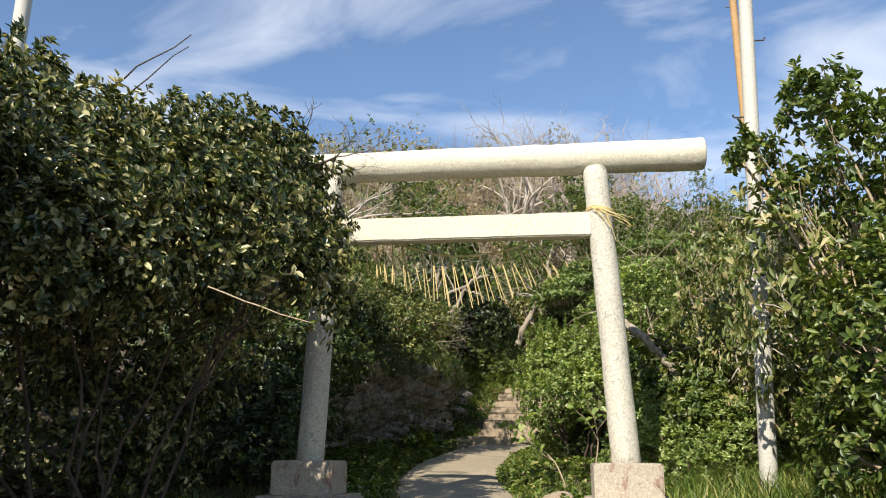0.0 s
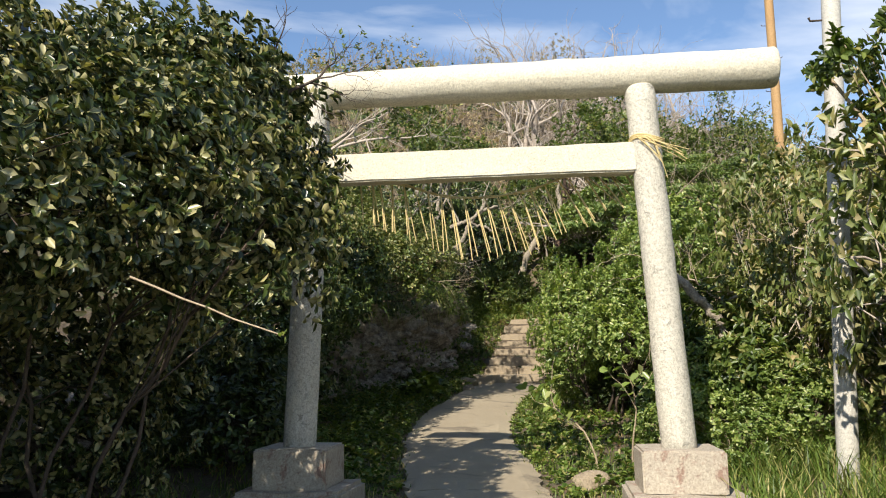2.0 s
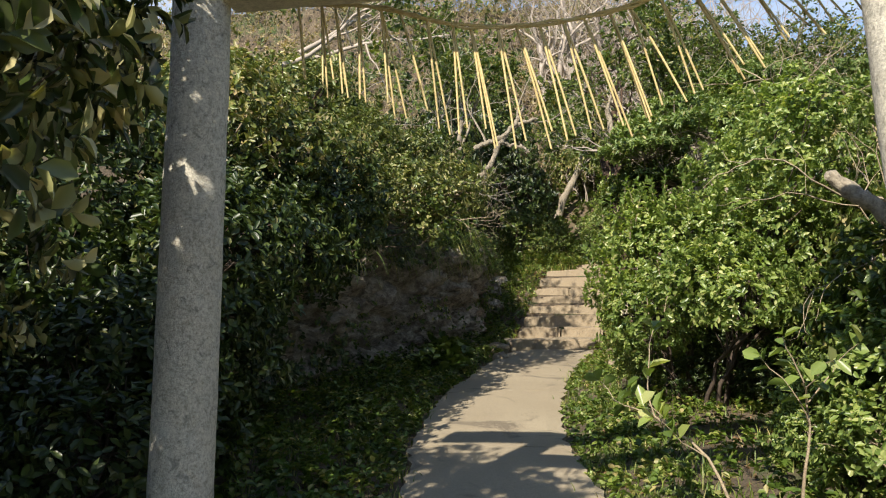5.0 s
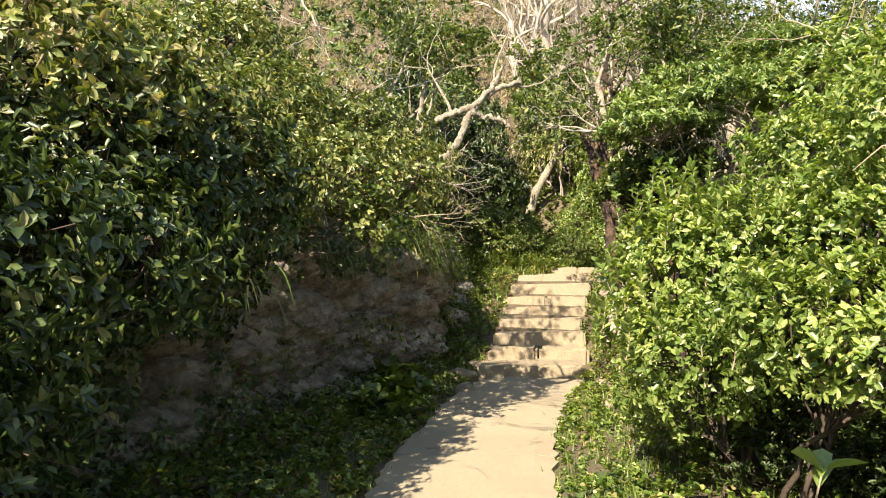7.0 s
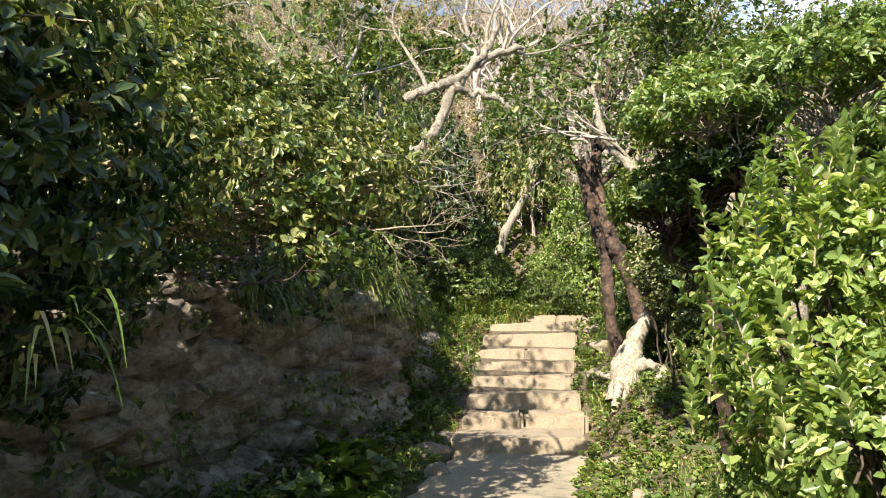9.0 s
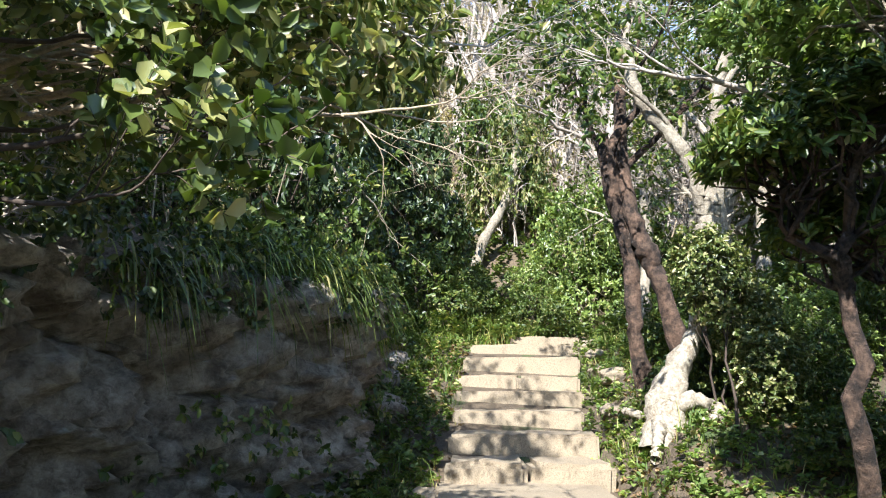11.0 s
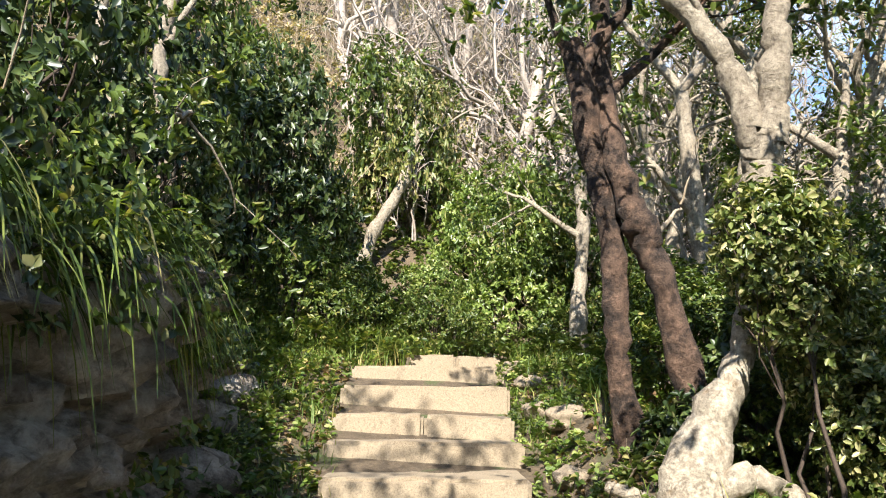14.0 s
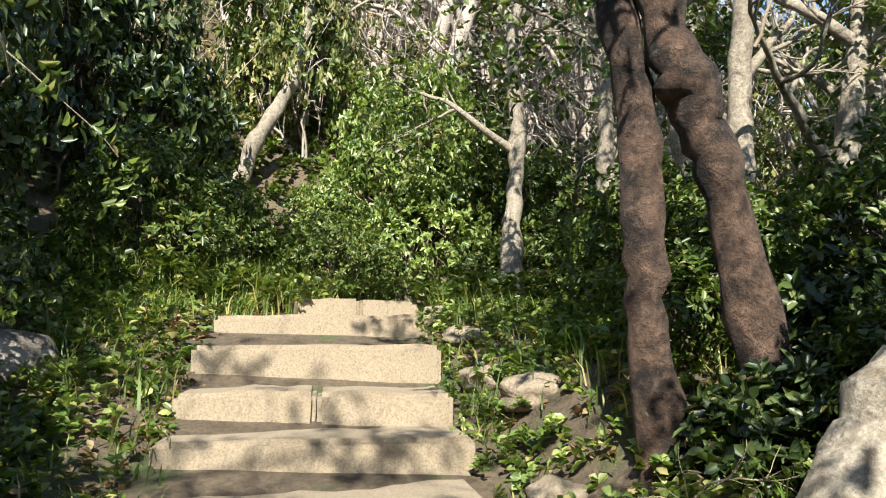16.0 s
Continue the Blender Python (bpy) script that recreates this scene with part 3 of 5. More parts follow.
# rope's ties round the pillars
for k, (cx, r) in enumerate(((-2.02, 0.142), (0.825, 0.142))):
    tie = empty("straw_tie", cx, 7.99, 3.78, "straw tied round a torii pillar with loose ends", "straw tie", "straw ties on the torii")
    t = np.linspace(0, 2 * math.pi, 24)
    v, f = tubes([(np.stack([np.cos(t) * r, np.sin(t) * r, 0.02 * np.sin(t * 2) + 0.012 * h], 1), np.full(24, 0.008)) for h in (0, 1.2, 2.4)], 5)
    part("loop", mesh_of("loop", v, f, True), M_STRAW, tie)
    rng = np.random.default_rng(k + 40)
    tail = []
    for _ in range(9):
        st = np.array([rng.uniform(-0.14, 0.02), -r - 0.004, rng.uniform(-0.01, 0.03)])
        tail.append((wander(rng, st, (rng.uniform(0.2, 1.0), -0.12, -rng.uniform(0.35, 1.0)), rng.uniform(0.2, 0.42), 5, 0.08), np.linspace(0.005, 0.003, 6)))
    v, f = tubes(tail, 4)
    part("loose_straw", mesh_of("loose_straw", v, f, True), M_STRAW, tie)


# ---- poles ----
def utility_pole(x, y, z, dx, tall, r0, r1, mat, label):
    th = empty("utility_pole", x, y, z, label, "utility pole")
    zs = np.linspace(0, tall, 14)
    v, f = tubes([(np.stack([dx * zs, 0 * zs, zs], 1), np.interp(zs, [0, tall], [r0, r1]))], 24)
    part("shaft", mesh_of("shaft", v, f, True), mat, th)
    for h in np.arange(2.2, tall - 0.3, 0.9):
        v, f = tubes([(np.array([(dx * h + s * 0.02, 0, h), (dx * h + s * (r0 + 0.09), 0, h), (dx * h + s * (r0 + 0.1), 0, h + 0.03)]), (0.009, 0.009, 0.012)) for s in ((1,) if int(h * 10) % 2 else (-1,))], 6)
        part("step_bolt", mesh_of("step_bolt", v, f, True), M_DARKTWIG, th)
    v, f = tubes([(np.array([(dx * tall, 0, tall - 0.005), (dx * tall, 0, tall + 0.03)]), (r1 * 1.03, r1 * 0.6))], 20)
    part("cap", mesh_of("cap", v, f, True), mat, th)
    return th
utility_pole(2.3, 8.3, 0.9, 0.045, 8.5, 0.085, 0.068, M_POLE, "slim pale grey utility pole behind the roadside bushes")
utility_pole(6.03, 22.0, float(height(6.03, 22.0)) - 0.1, 0.0, 13.0, 0.13, 0.1, M_WOODPOLE, "orange-brown wooden pole standing among shrubs")
utility_pole(-6.85, 9.0, float(height(-6.85, 9.0)) - 0.1, 0.0, 7.5, 0.11, 0.1, M_POLE, "pale utility pole rising out of a big bush")


# ---- shrubs ----
def stems_mesh(name, seed, lobes, count, radius, mat, z0=0.0):
    """Forked wood inside a shrub, ending within its crown."""
    rng = np.random.default_rng(seed)
    lines = []
    for n in range(count):
        lo = lobes[n % len(lobes)]
        target = np.array(lo[:3]) + unit(rng.normal(0, 1, 3)) * np.array(lo[3:6]) * 0.5
        start = np.array([lo[0] * 0.3 + rng.normal(0, 0.1), lo[1] * 0.3 + rng.normal(0, 0.1), z0])
        t = np.linspace(0, 1, 8)[:, None]
        pts = start + (target - start) * t + rng.normal(0, 0.04, (8, 3)) * np.sin(t * np.pi)
        pts[:, :2] += (target - start)[:2] * (t - 1) * t * 0.6
        lines.append((pts, np.linspace(radius, radius * 0.4, 8)))
        for _ in range(7):
            k = rng.integers(3, 8)
            end = np.array(lo[:3]) + unit(rng.normal(0, 1, 3) + np.array([0, 0, 0.3])) * np.array(lo[3:6]) * rng.uniform(0.7, 0.98)
            q = pts[k] + (end - pts[k]) * np.linspace(0, 1, 5)[:, None] + rng.normal(0, 0.03, (5, 3)) * np.array([0, 1, 1, 1, 1])[:, None]
            lines.append((q, np.linspace(radius * 0.35, radius * 0.12, 5)))
    v, f = tubes(lines, 4)
    me = mesh_of(name, v, f, True)
    me.materials.append(mat)
    return me


KINDS = {}
UNIT = (
    ((0, 0, 0.95, 0.85, 0.8, 0.8), (0.55, 0.2, 0.7, 0.6, 0.6, 0.6), (-0.55, -0.1, 0.75, 0.6, 0.6, 0.65), (0.1, -0.5, 0.6, 0.6, 0.5, 0.55), (0.1, 0.2, 1.5, 0.45, 0.45, 0.45)),
    ((0.1, 0, 0.8, 0.9, 0.75, 0.7), (-0.5, 0.3, 1.1, 0.55, 0.55, 0.6), (0.6, -0.3, 0.9, 0.5, 0.55, 0.7), (-0.3, -0.5, 0.55, 0.6, 0.5, 0.5)),
    ((0, 0, 1.1, 0.7, 0.7, 0.9), (0.4, 0.4, 0.6, 0.65, 0.6, 0.55), (-0.5, -0.2, 0.6, 0.65, 0.6, 0.55), (0.35, -0.45, 1.2, 0.45, 0.4, 0.5)),
)


def kind_of_bush(key, mat, twigs, per, length, width, bark, fine=True, droop=0.0):
    KINDS[key] = [(crown_mesh("crown", 11 * n + len(key), UNIT[n], twigs, per, length, width, mat, fine, 0.55, -0.75, droop),
                   stems_mesh("branchwork", 7 * n + 3, UNIT[n], 7, 0.02, bark),
                   crown_mesh("crown", 11 * n + len(key), UNIT[n], int(twigs * 0.8), per - 1, length * 1.1, width * 1.1, mat, False, 0.6, -0.75, droop)) for n in range(3)]


kind_of_bush("bright", L_BRIGHT, 1100, 8, 0.085, 0.042, M_TWIG)
kind_of_bush("mid", L_MID, 1000, 8, 0.09, 0.04, M_DARKTWIG)
kind_of_bush("dark", L_SHADE, 1000, 8, 0.09, 0.042, M_DARKTWIG)
kind_of_bush("olive", L_OLIVE, 900, 8, 0.075, 0.032, M_GREYTWIG)
BUSH_LABELS = {
    "bright": ("sunlit light-green leafy bush beside the footpath", "bush"),
    "mid": ("mid-green broadleaf shrub on the slope", "shrub"),
    "dark": ("glossy evergreen shrub with pale leaf undersides, shade put into its dark leaf colour", "shrub"),
    "olive": ("olive-green windswept shrub with bare grey twigs", "shrub"),
}


def bush(key, x, y, s, tall=1.0, z=None, n=None):
    """A shrub of the given kind standing on the ground."""
    k = int(abs(x * 7 + y * 13)) % 3 if n is None else n
    base = float(height(x, y)) - 0.06 if z is None else z
    th = empty("bush" if key == "bright" else "shrub", x, y, base, *BUSH_LABELS[key], group=key + " shrubs by the path")
    th.matrix_basis = pose(x, y, base, 0, 0, (x * 97 + y * 61) % 360) @ Matrix.Diagonal((s, s, s * tall, 1))
    part("crown", KINDS[key][k][0 if (0 < x < 2.6 and y < 14.5) or (abs(x) < 2.7 and 18 < y < 23) or (-4.3 < x < 0 and y < 10) else 2], None, th)
    part("branchwork", KINDS[key][k][1], None, th)
    return th


def big_bush(name, x, y, lobes, twigs, per, length, width, mat, bark, label, category, seed, stems=10, wind=0.0, low=-0.6, inner=0.7, z=None, radius=0.05):
    base = float(height(x, y)) - 0.05 if z is None else z
    th = empty(name, x, y, base, label, category)
    loc = [(a - x, b - y, c - base, p, q, r) for a, b, c, p, q, r in lobes]
    part("crown", crown_mesh("crown", seed, loc, twigs, per, length, width, mat, True, inner, low, 0.0, wind), None, th)
    part("branchwork", stems_mesh("branchwork", seed + 1, loc, stems, radius, bark), None, th)
    return th


# great dark bush in front of the gate, hollow and shaded underneath
big_bush("evergreen_bush", -3.2, 5.8, (
    (-2.3, 5.9, 3.05, 0.85, 1.0, 0.75), (-3.2, 5.6, 3.35, 1.0, 1.1, 0.8), (-3.9, 5.3, 3.75, 0.8, 1.0, 0.8), (-1.8, 5.9, 2.7, 0.6, 0.7, 0.55),
    (-2.7, 4.9, 2.8, 0.75, 0.7, 0.6), (-4.3, 4.5, 3.0, 1.2, 1.2, 1.1), (-3.5, 6.8, 2.7, 1.3, 1.0, 1.1), (-4.8, 6.0, 2.6, 1.3, 1.3, 1.3), (-2.3, 6.6, 3.1, 0.7, 0.7, 0.6),
    (-2.3, 6.9, 3.55, 0.75, 0.7, 0.75), (-3.2, 7.0, 3.95, 1.0, 0.8, 0.8), (-3.9, 7.2, 1.6, 1.1, 0.8, 0.9), (-2.5, 5.4, 2.75, 0.6, 0.7, 0.55), (-3.1, 4.9, 2.5, 0.8, 0.7, 0.5), (-2.35, 6.4, 3.9, 0.6, 0.6, 0.5), (-3.9, 4.0, 3.3, 0.9, 0.8, 0.7)),
    13500, 9, 0.074, 0.036, L_DARK, M_DARKTWIG, "great dark evergreen bush with silvery leaf undersides, blown by wind", "bush", 101, 9, 0.5, -0.75, 0.6, None, 0.02)
# out of view; its upper lobes are added to shade the great bush
big_bush("evergreen_bush", -4.4, 2.4, (
    (-3.7, 2.9, 1.6, 0.8, 0.9, 1.0), (-4.5, 2.2, 2.2, 1.2, 1.2, 1.3), (-4.0, 3.8, 1.5, 0.9, 0.9, 0.9), (-4.8, 3.6, 1.6, 1.2, 1.2, 1.5), (-3.1, 2.6, 2.7, 0.7, 0.9, 0.8), (-3.5, 3.2, 3.5, 0.8, 0.9, 0.7), (-3.1, 3.3, 3.0, 0.5, 0.7, 0.7), (-3.0, 2.9, 2.0, 0.6, 0.7, 0.6), (-3.3, 3.4, 1.2, 0.6, 0.6, 0.7), (-3.6, 2.1, 3.8, 0.8, 0.8, 0.75), (-4.5, 2.2, 3.8, 1.0, 0.9, 0.8)),
    7200, 8, 0.085, 0.04, L_DARK, M_DARKTWIG, "dark evergreen bush out of view, enlarged to shade the great bush", "bush", 111, 10, 0.4, -0.75, 0.6, None, 0.03)
# unseen tall evergreen added behind the start to shade the great bush's foot
big_bush("evergreen_bush", -4.3, -1.6, (
    (-4.3, -1.6, 4.0, 1.5, 1.3, 1.5), (-3.5, -1.4, 2.8, 1.1, 1.1, 1.3), (-5.2, -1.2, 2.8, 1.4, 1.3, 1.5), (-4.2, -1.6, 1.2, 1.5, 1.2, 1.1), (-4.0, -1.5, 5.2, 0.9, 0.9, 0.8)),
    2600, 7, 0.12, 0.06, L_SHADE, M_DARKTWIG, "tall dark evergreen, unseen, added behind the start as a shade caster", "bush", 181, 8, 0.2, -0.75, 0.6, None, 0.05)
# bright bush that leans over the path
big_bush("bush", 0.7, 12.9, (
    (0.25, 12.8, 2.15, 0.5, 0.65, 0.52), (0.95, 12.1, 2.4, 0.65, 0.7, 0.5), (0.7, 13.2, 2.75, 0.7, 0.75, 0.7), (1.45, 12.6, 2.75, 0.8, 0.8, 0.8),
    (1.6, 13.3, 3.5, 0.8, 0.8, 0.85), (0.25, 13.2, 2.7, 0.45, 0.5, 0.55), (1.7, 12.2, 3.6, 0.7, 0.7, 0.7), (1.0, 11.6, 2.25, 0.4, 0.45, 0.32)),
    5600, 8, 0.056, 0.03, L_BRIGHT, M_DARKTWIG, "tall light-green bush leaning over the footpath in full sun", "bush", 121, 14, 0.2, -0.8, 0.6, None, 0.025)
def shoots(x, y, spots, seed, mat, label):
    """Upright leafy shoots standing out of a bush."""
    th = empty("leafy_shoots", x, y, float(height(x, y)), label, "bush")
    rng = np.random.default_rng(seed)
    o = np.array([x, y, float(height(x, y))])
    for a, b, c, n in spots:
        pts = wander(rng, np.array((a, b, c)) - o, (rng.normal(0, 0.15), rng.normal(0, 0.15), 1), n, 8, 0.07)
        v, f = tubes([(pts, np.linspace(0.006, 0.002, 9))], 4)
        stem = part("shoot", mesh_of("shoot", v, f, True), M_TWIG, th)
        q = np.repeat(pts[1:], 1, 0)
        v, f = leaves(rng, q, np.gradient(pts, axis=0)[1:], 5, 0.065, 0.032, (25, 60))
        part("foliage", mesh_of("foliage", v, f), mat, stem)
    return th


rng = np.random.default_rng(125)
spots = []
for lo in ((0.15, 12.8, 2.0, 0.55, 0.65, 0.7), (0.7, 13.2, 2.75, 0.7, 0.75, 0.7), (0.25, 13.2, 2.7, 0.45, 0.5, 0.55), (1.45, 12.6, 2.5, 0.8, 0.8, 1.0), (0.85, 12.2, 1.8, 0.7, 0.7, 0.7)):
    for _ in range(20):
        d = unit(rng.normal(0, 1, 3))
        d[2] = abs(d[2]) * 0.7 + 0.3
        spots.append((lo[0] + d[0] * lo[3] * 0.9, lo[1] + d[1] * lo[4] * 0.9, lo[2] + d[2] * lo[5] * 0.85, rng.uniform(0.22, 0.45)))
shoots(0.7, 12.9, spots, 126, L_BRIGHT, "yellow-green upright young shoots on a sunlit bush")
# bush at the roadside beside the gate
big_bush("evergreen_bush", 3.3, 6.7, (
    (2.85, 6.7, 2.2, 0.65, 0.8, 0.9), (3.5, 6.2, 1.6, 0.9, 0.9, 0.9), (3.3, 6.9, 3.2, 0.6, 0.7, 0.7), (4.2, 6.8, 2.9, 1.0, 1.0, 1.2), (2.7, 6.9, 1.4, 0.5, 0.7, 0.6), (2.95, 6.9, 4.0, 0.35, 0.4, 0.4), (2.2, 7.4, 4.15, 0.26, 0.3, 0.2), (2.55, 7.4, 3.75, 0.33, 0.35, 0.28), (2.75, 7.1, 4.5, 0.4, 0.45, 0.38), (3.7, 6.9, 4.2, 0.5, 0.5, 0.45)),
    3000, 8, 0.085, 0.04, L_MID, M_TWIG, "green broadleaf bush beside a pale utility pole", "bush", 131, 14, 0.3, -0.75, 0.6, None, 0.03)
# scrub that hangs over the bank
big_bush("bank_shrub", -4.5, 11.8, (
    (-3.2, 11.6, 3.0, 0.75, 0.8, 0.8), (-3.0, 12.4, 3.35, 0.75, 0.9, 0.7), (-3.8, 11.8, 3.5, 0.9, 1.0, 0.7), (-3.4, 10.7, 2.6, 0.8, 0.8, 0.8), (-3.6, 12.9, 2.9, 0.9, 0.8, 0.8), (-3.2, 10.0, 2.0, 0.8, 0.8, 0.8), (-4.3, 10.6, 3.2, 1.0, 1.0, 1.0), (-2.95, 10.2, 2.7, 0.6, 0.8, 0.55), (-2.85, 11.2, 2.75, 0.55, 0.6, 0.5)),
    5200, 8, 0.075, 0.036, L_SHADE, M_DARKTWIG, "glossy shrub hanging over the shaded bank, shade put into its dark leaf colour", "shrub", 141, 14, 0.2, -0.8, 0.55, None, 0.03)
big_bush("bank_shrub", -4.6, 14.9, (
    (-2.0, 14.7, 3.75, 0.48, 0.5, 0.42), (-2.5, 14.4, 3.75, 0.6, 0.6, 0.5), (-1.8, 15.1, 3.95, 0.4, 0.5, 0.3), (-2.5, 15.1, 4.2, 0.8, 0.7, 0.5), (-3.3, 14.6, 4.3, 0.9, 0.9, 0.6), (-3.0, 13.7, 3.7, 0.6, 0.7, 0.55), (-3.4, 15.6, 4.5, 0.8, 0.8, 0.6)),
    3800, 8, 0.062, 0.032, L_BANK, M_TWIG, "sunlit olive-green shrub with dry twigs arching over the bank", "shrub", 151, 12, 0.2, -0.75, 0.5, None, 0.022)
big_bush("bank_shrub", -4.8, 11.8, (
    (-3.0, 11.5, 3.75, 0.5, 0.55, 0.5), (-3.4, 11.2, 4.0, 0.6, 0.6, 0.55), (-2.9, 12.3, 3.8, 0.5, 0.6, 0.45), (-3.9, 11.9, 4.3, 0.7, 0.7, 0.55)),
    1300, 8, 0.07, 0.034, L_OLIVE, M_TWIG, "yellow-green shrub in full sun on top of the bank", "shrub", 152, 6, 0.2, -0.7, 0.55, None, 0.022)
# tall evergreen on the bank that keeps its hanging growth in shade
big_bush("bank_tree", -4.9, 15.6, (
    (-4.2, 15.2, 5.3, 0.9, 0.9, 0.55), (-3.8, 16.0, 5.1, 0.7, 0.8, 0.5), (-4.6, 16.4, 5.8, 1.0, 1.0, 0.6), (-3.4, 16.5, 4.9, 0.55, 0.7, 0.4)),
    1300, 7, 0.085, 0.04, L_BANK, M_BARK, "olive-green evergreen tree leaning over the rock bank", "tree", 153, 7, 0.1, -0.6, 0.5, None, 0.045)


def canopy_tree(x, y, plates, seed, label, trunk_top, mat=L_CANOPY, twigs=5200, bark=M_PALE, girth=1.0):
    """A windswept tree: bare grey limbs under flat, layered plates of leaves."""
    base = float(height(x, y)) - 0.1
    th = empty("canopy_tree", x, y, base, label, "tree")
    rng = np.random.default_rng(seed)
    loc = [(a - x, b - y, c - base, p, q, r) for a, b, c, p, q, r in plates]
    part("crown", crown_mesh("crown", seed, loc, twigs, 9, 0.075, 0.03, mat, True, 0.6, -0.15), None, th)
    top = np.array([trunk_top[0] - x, trunk_top[1] - y, trunk_top[2] - base])
    t = np.linspace(0, 1, 9)[:, None]
    pts = top * t + rng.normal(0, 0.05, (9, 3)) * np.sin(t * np.pi)
    v, f = tubes([(pts, np.linspace(0.12, 0.07, 9) * girth)], 10)
    part("trunk", mesh_of("trunk", v, f, True), bark, th)
    for lo in loc:
        lines = []
        end = np.array(lo[:3]) - np.array([0, 0, lo[5] * 0.4])
        q = top + (end - top) * np.linspace(0, 1, 7)[:, None] + rng.normal(0, 0.06, (7, 3)) * np.array([0, 1, 1, 1, 1, 1, 0.3])[:, None]
        lines.append((q, np.linspace(0.05, 0.018, 7)))
        for _ in range(22):
            k = rng.integers(3, 7)
            e = np.array(lo[:3]) + unit(rng.normal(0, 1, 3)) * np.array(lo[3:6]) * 0.85
            e[2] = max(e[2], lo[2] - lo[5] * 0.3)
            w = q[k] + (e - q[k]) * np.linspace(0, 1, 5)[:, None] + rng.normal(0, 0.05, (5, 3)) * np.array([0, 1, 1, 1, 0.4])[:, None]
            lines.append((w, np.linspace(0.014, 0.005, 5)))
        v, f = tubes(lines, 5)
        part("limb", mesh_of("limb", v, f, True), bark, th)
    return th


canopy_tree(1.7, 16.6, ((0.55, 15.6, 4.35, 0.6, 0.65, 0.22), (1.4, 15.4, 4.6, 0.75, 0.7, 0.25), (0.8, 16.7, 4.85, 0.65, 0.7, 0.22), (2.2, 16.2, 5.0, 0.8, 0.8, 0.26), (1.3, 17.6, 5.35, 0.75, 0.8, 0.25), (2.6, 17.6, 5.7, 0.9, 0.9, 0.28), (2.0, 15.2, 4.1, 0.6, 0.7, 0.25), (2.3, 15.0, 4.75, 0.7, 0.7, 0.24)),
            161, "windswept evergreen tree with flat layered crown over the path", (1.4, 16.3, 3.6), L_CANOPY, 3900)
canopy_tree(3.4, 18.4, ((2.6, 18.8, 6.0, 0.9, 0.9, 0.26), (3.7, 18.2, 5.6, 1.0, 0.9, 0.3), (3.0, 20.0, 6.6, 1.0, 0.9, 0.28), (4.5, 19.2, 6.2, 1.0, 0.9, 0.28), (3.4, 17.0, 5.1, 0.8, 0.8, 0.28), (1.9, 19.6, 6.3, 0.8, 0.8, 0.25)),
            162, "windswept evergreen tree with flat layered crown", (3.3, 18.4, 4.4), L_CANOPY, 2500)
canopy_tree(0.95, 16.9, ((0.4, 16.4, 3.85, 0.45, 0.55, 0.4), (0.75, 16.0, 4.0, 0.5, 0.5, 0.35), (0.9, 16.8, 3.5, 0.5, 0.5, 0.4)),
            163, "small dark tree leaning its leaves over the path", (0.8, 16.6, 3.2), L_MID, 1300, M_BARK, 0.6)

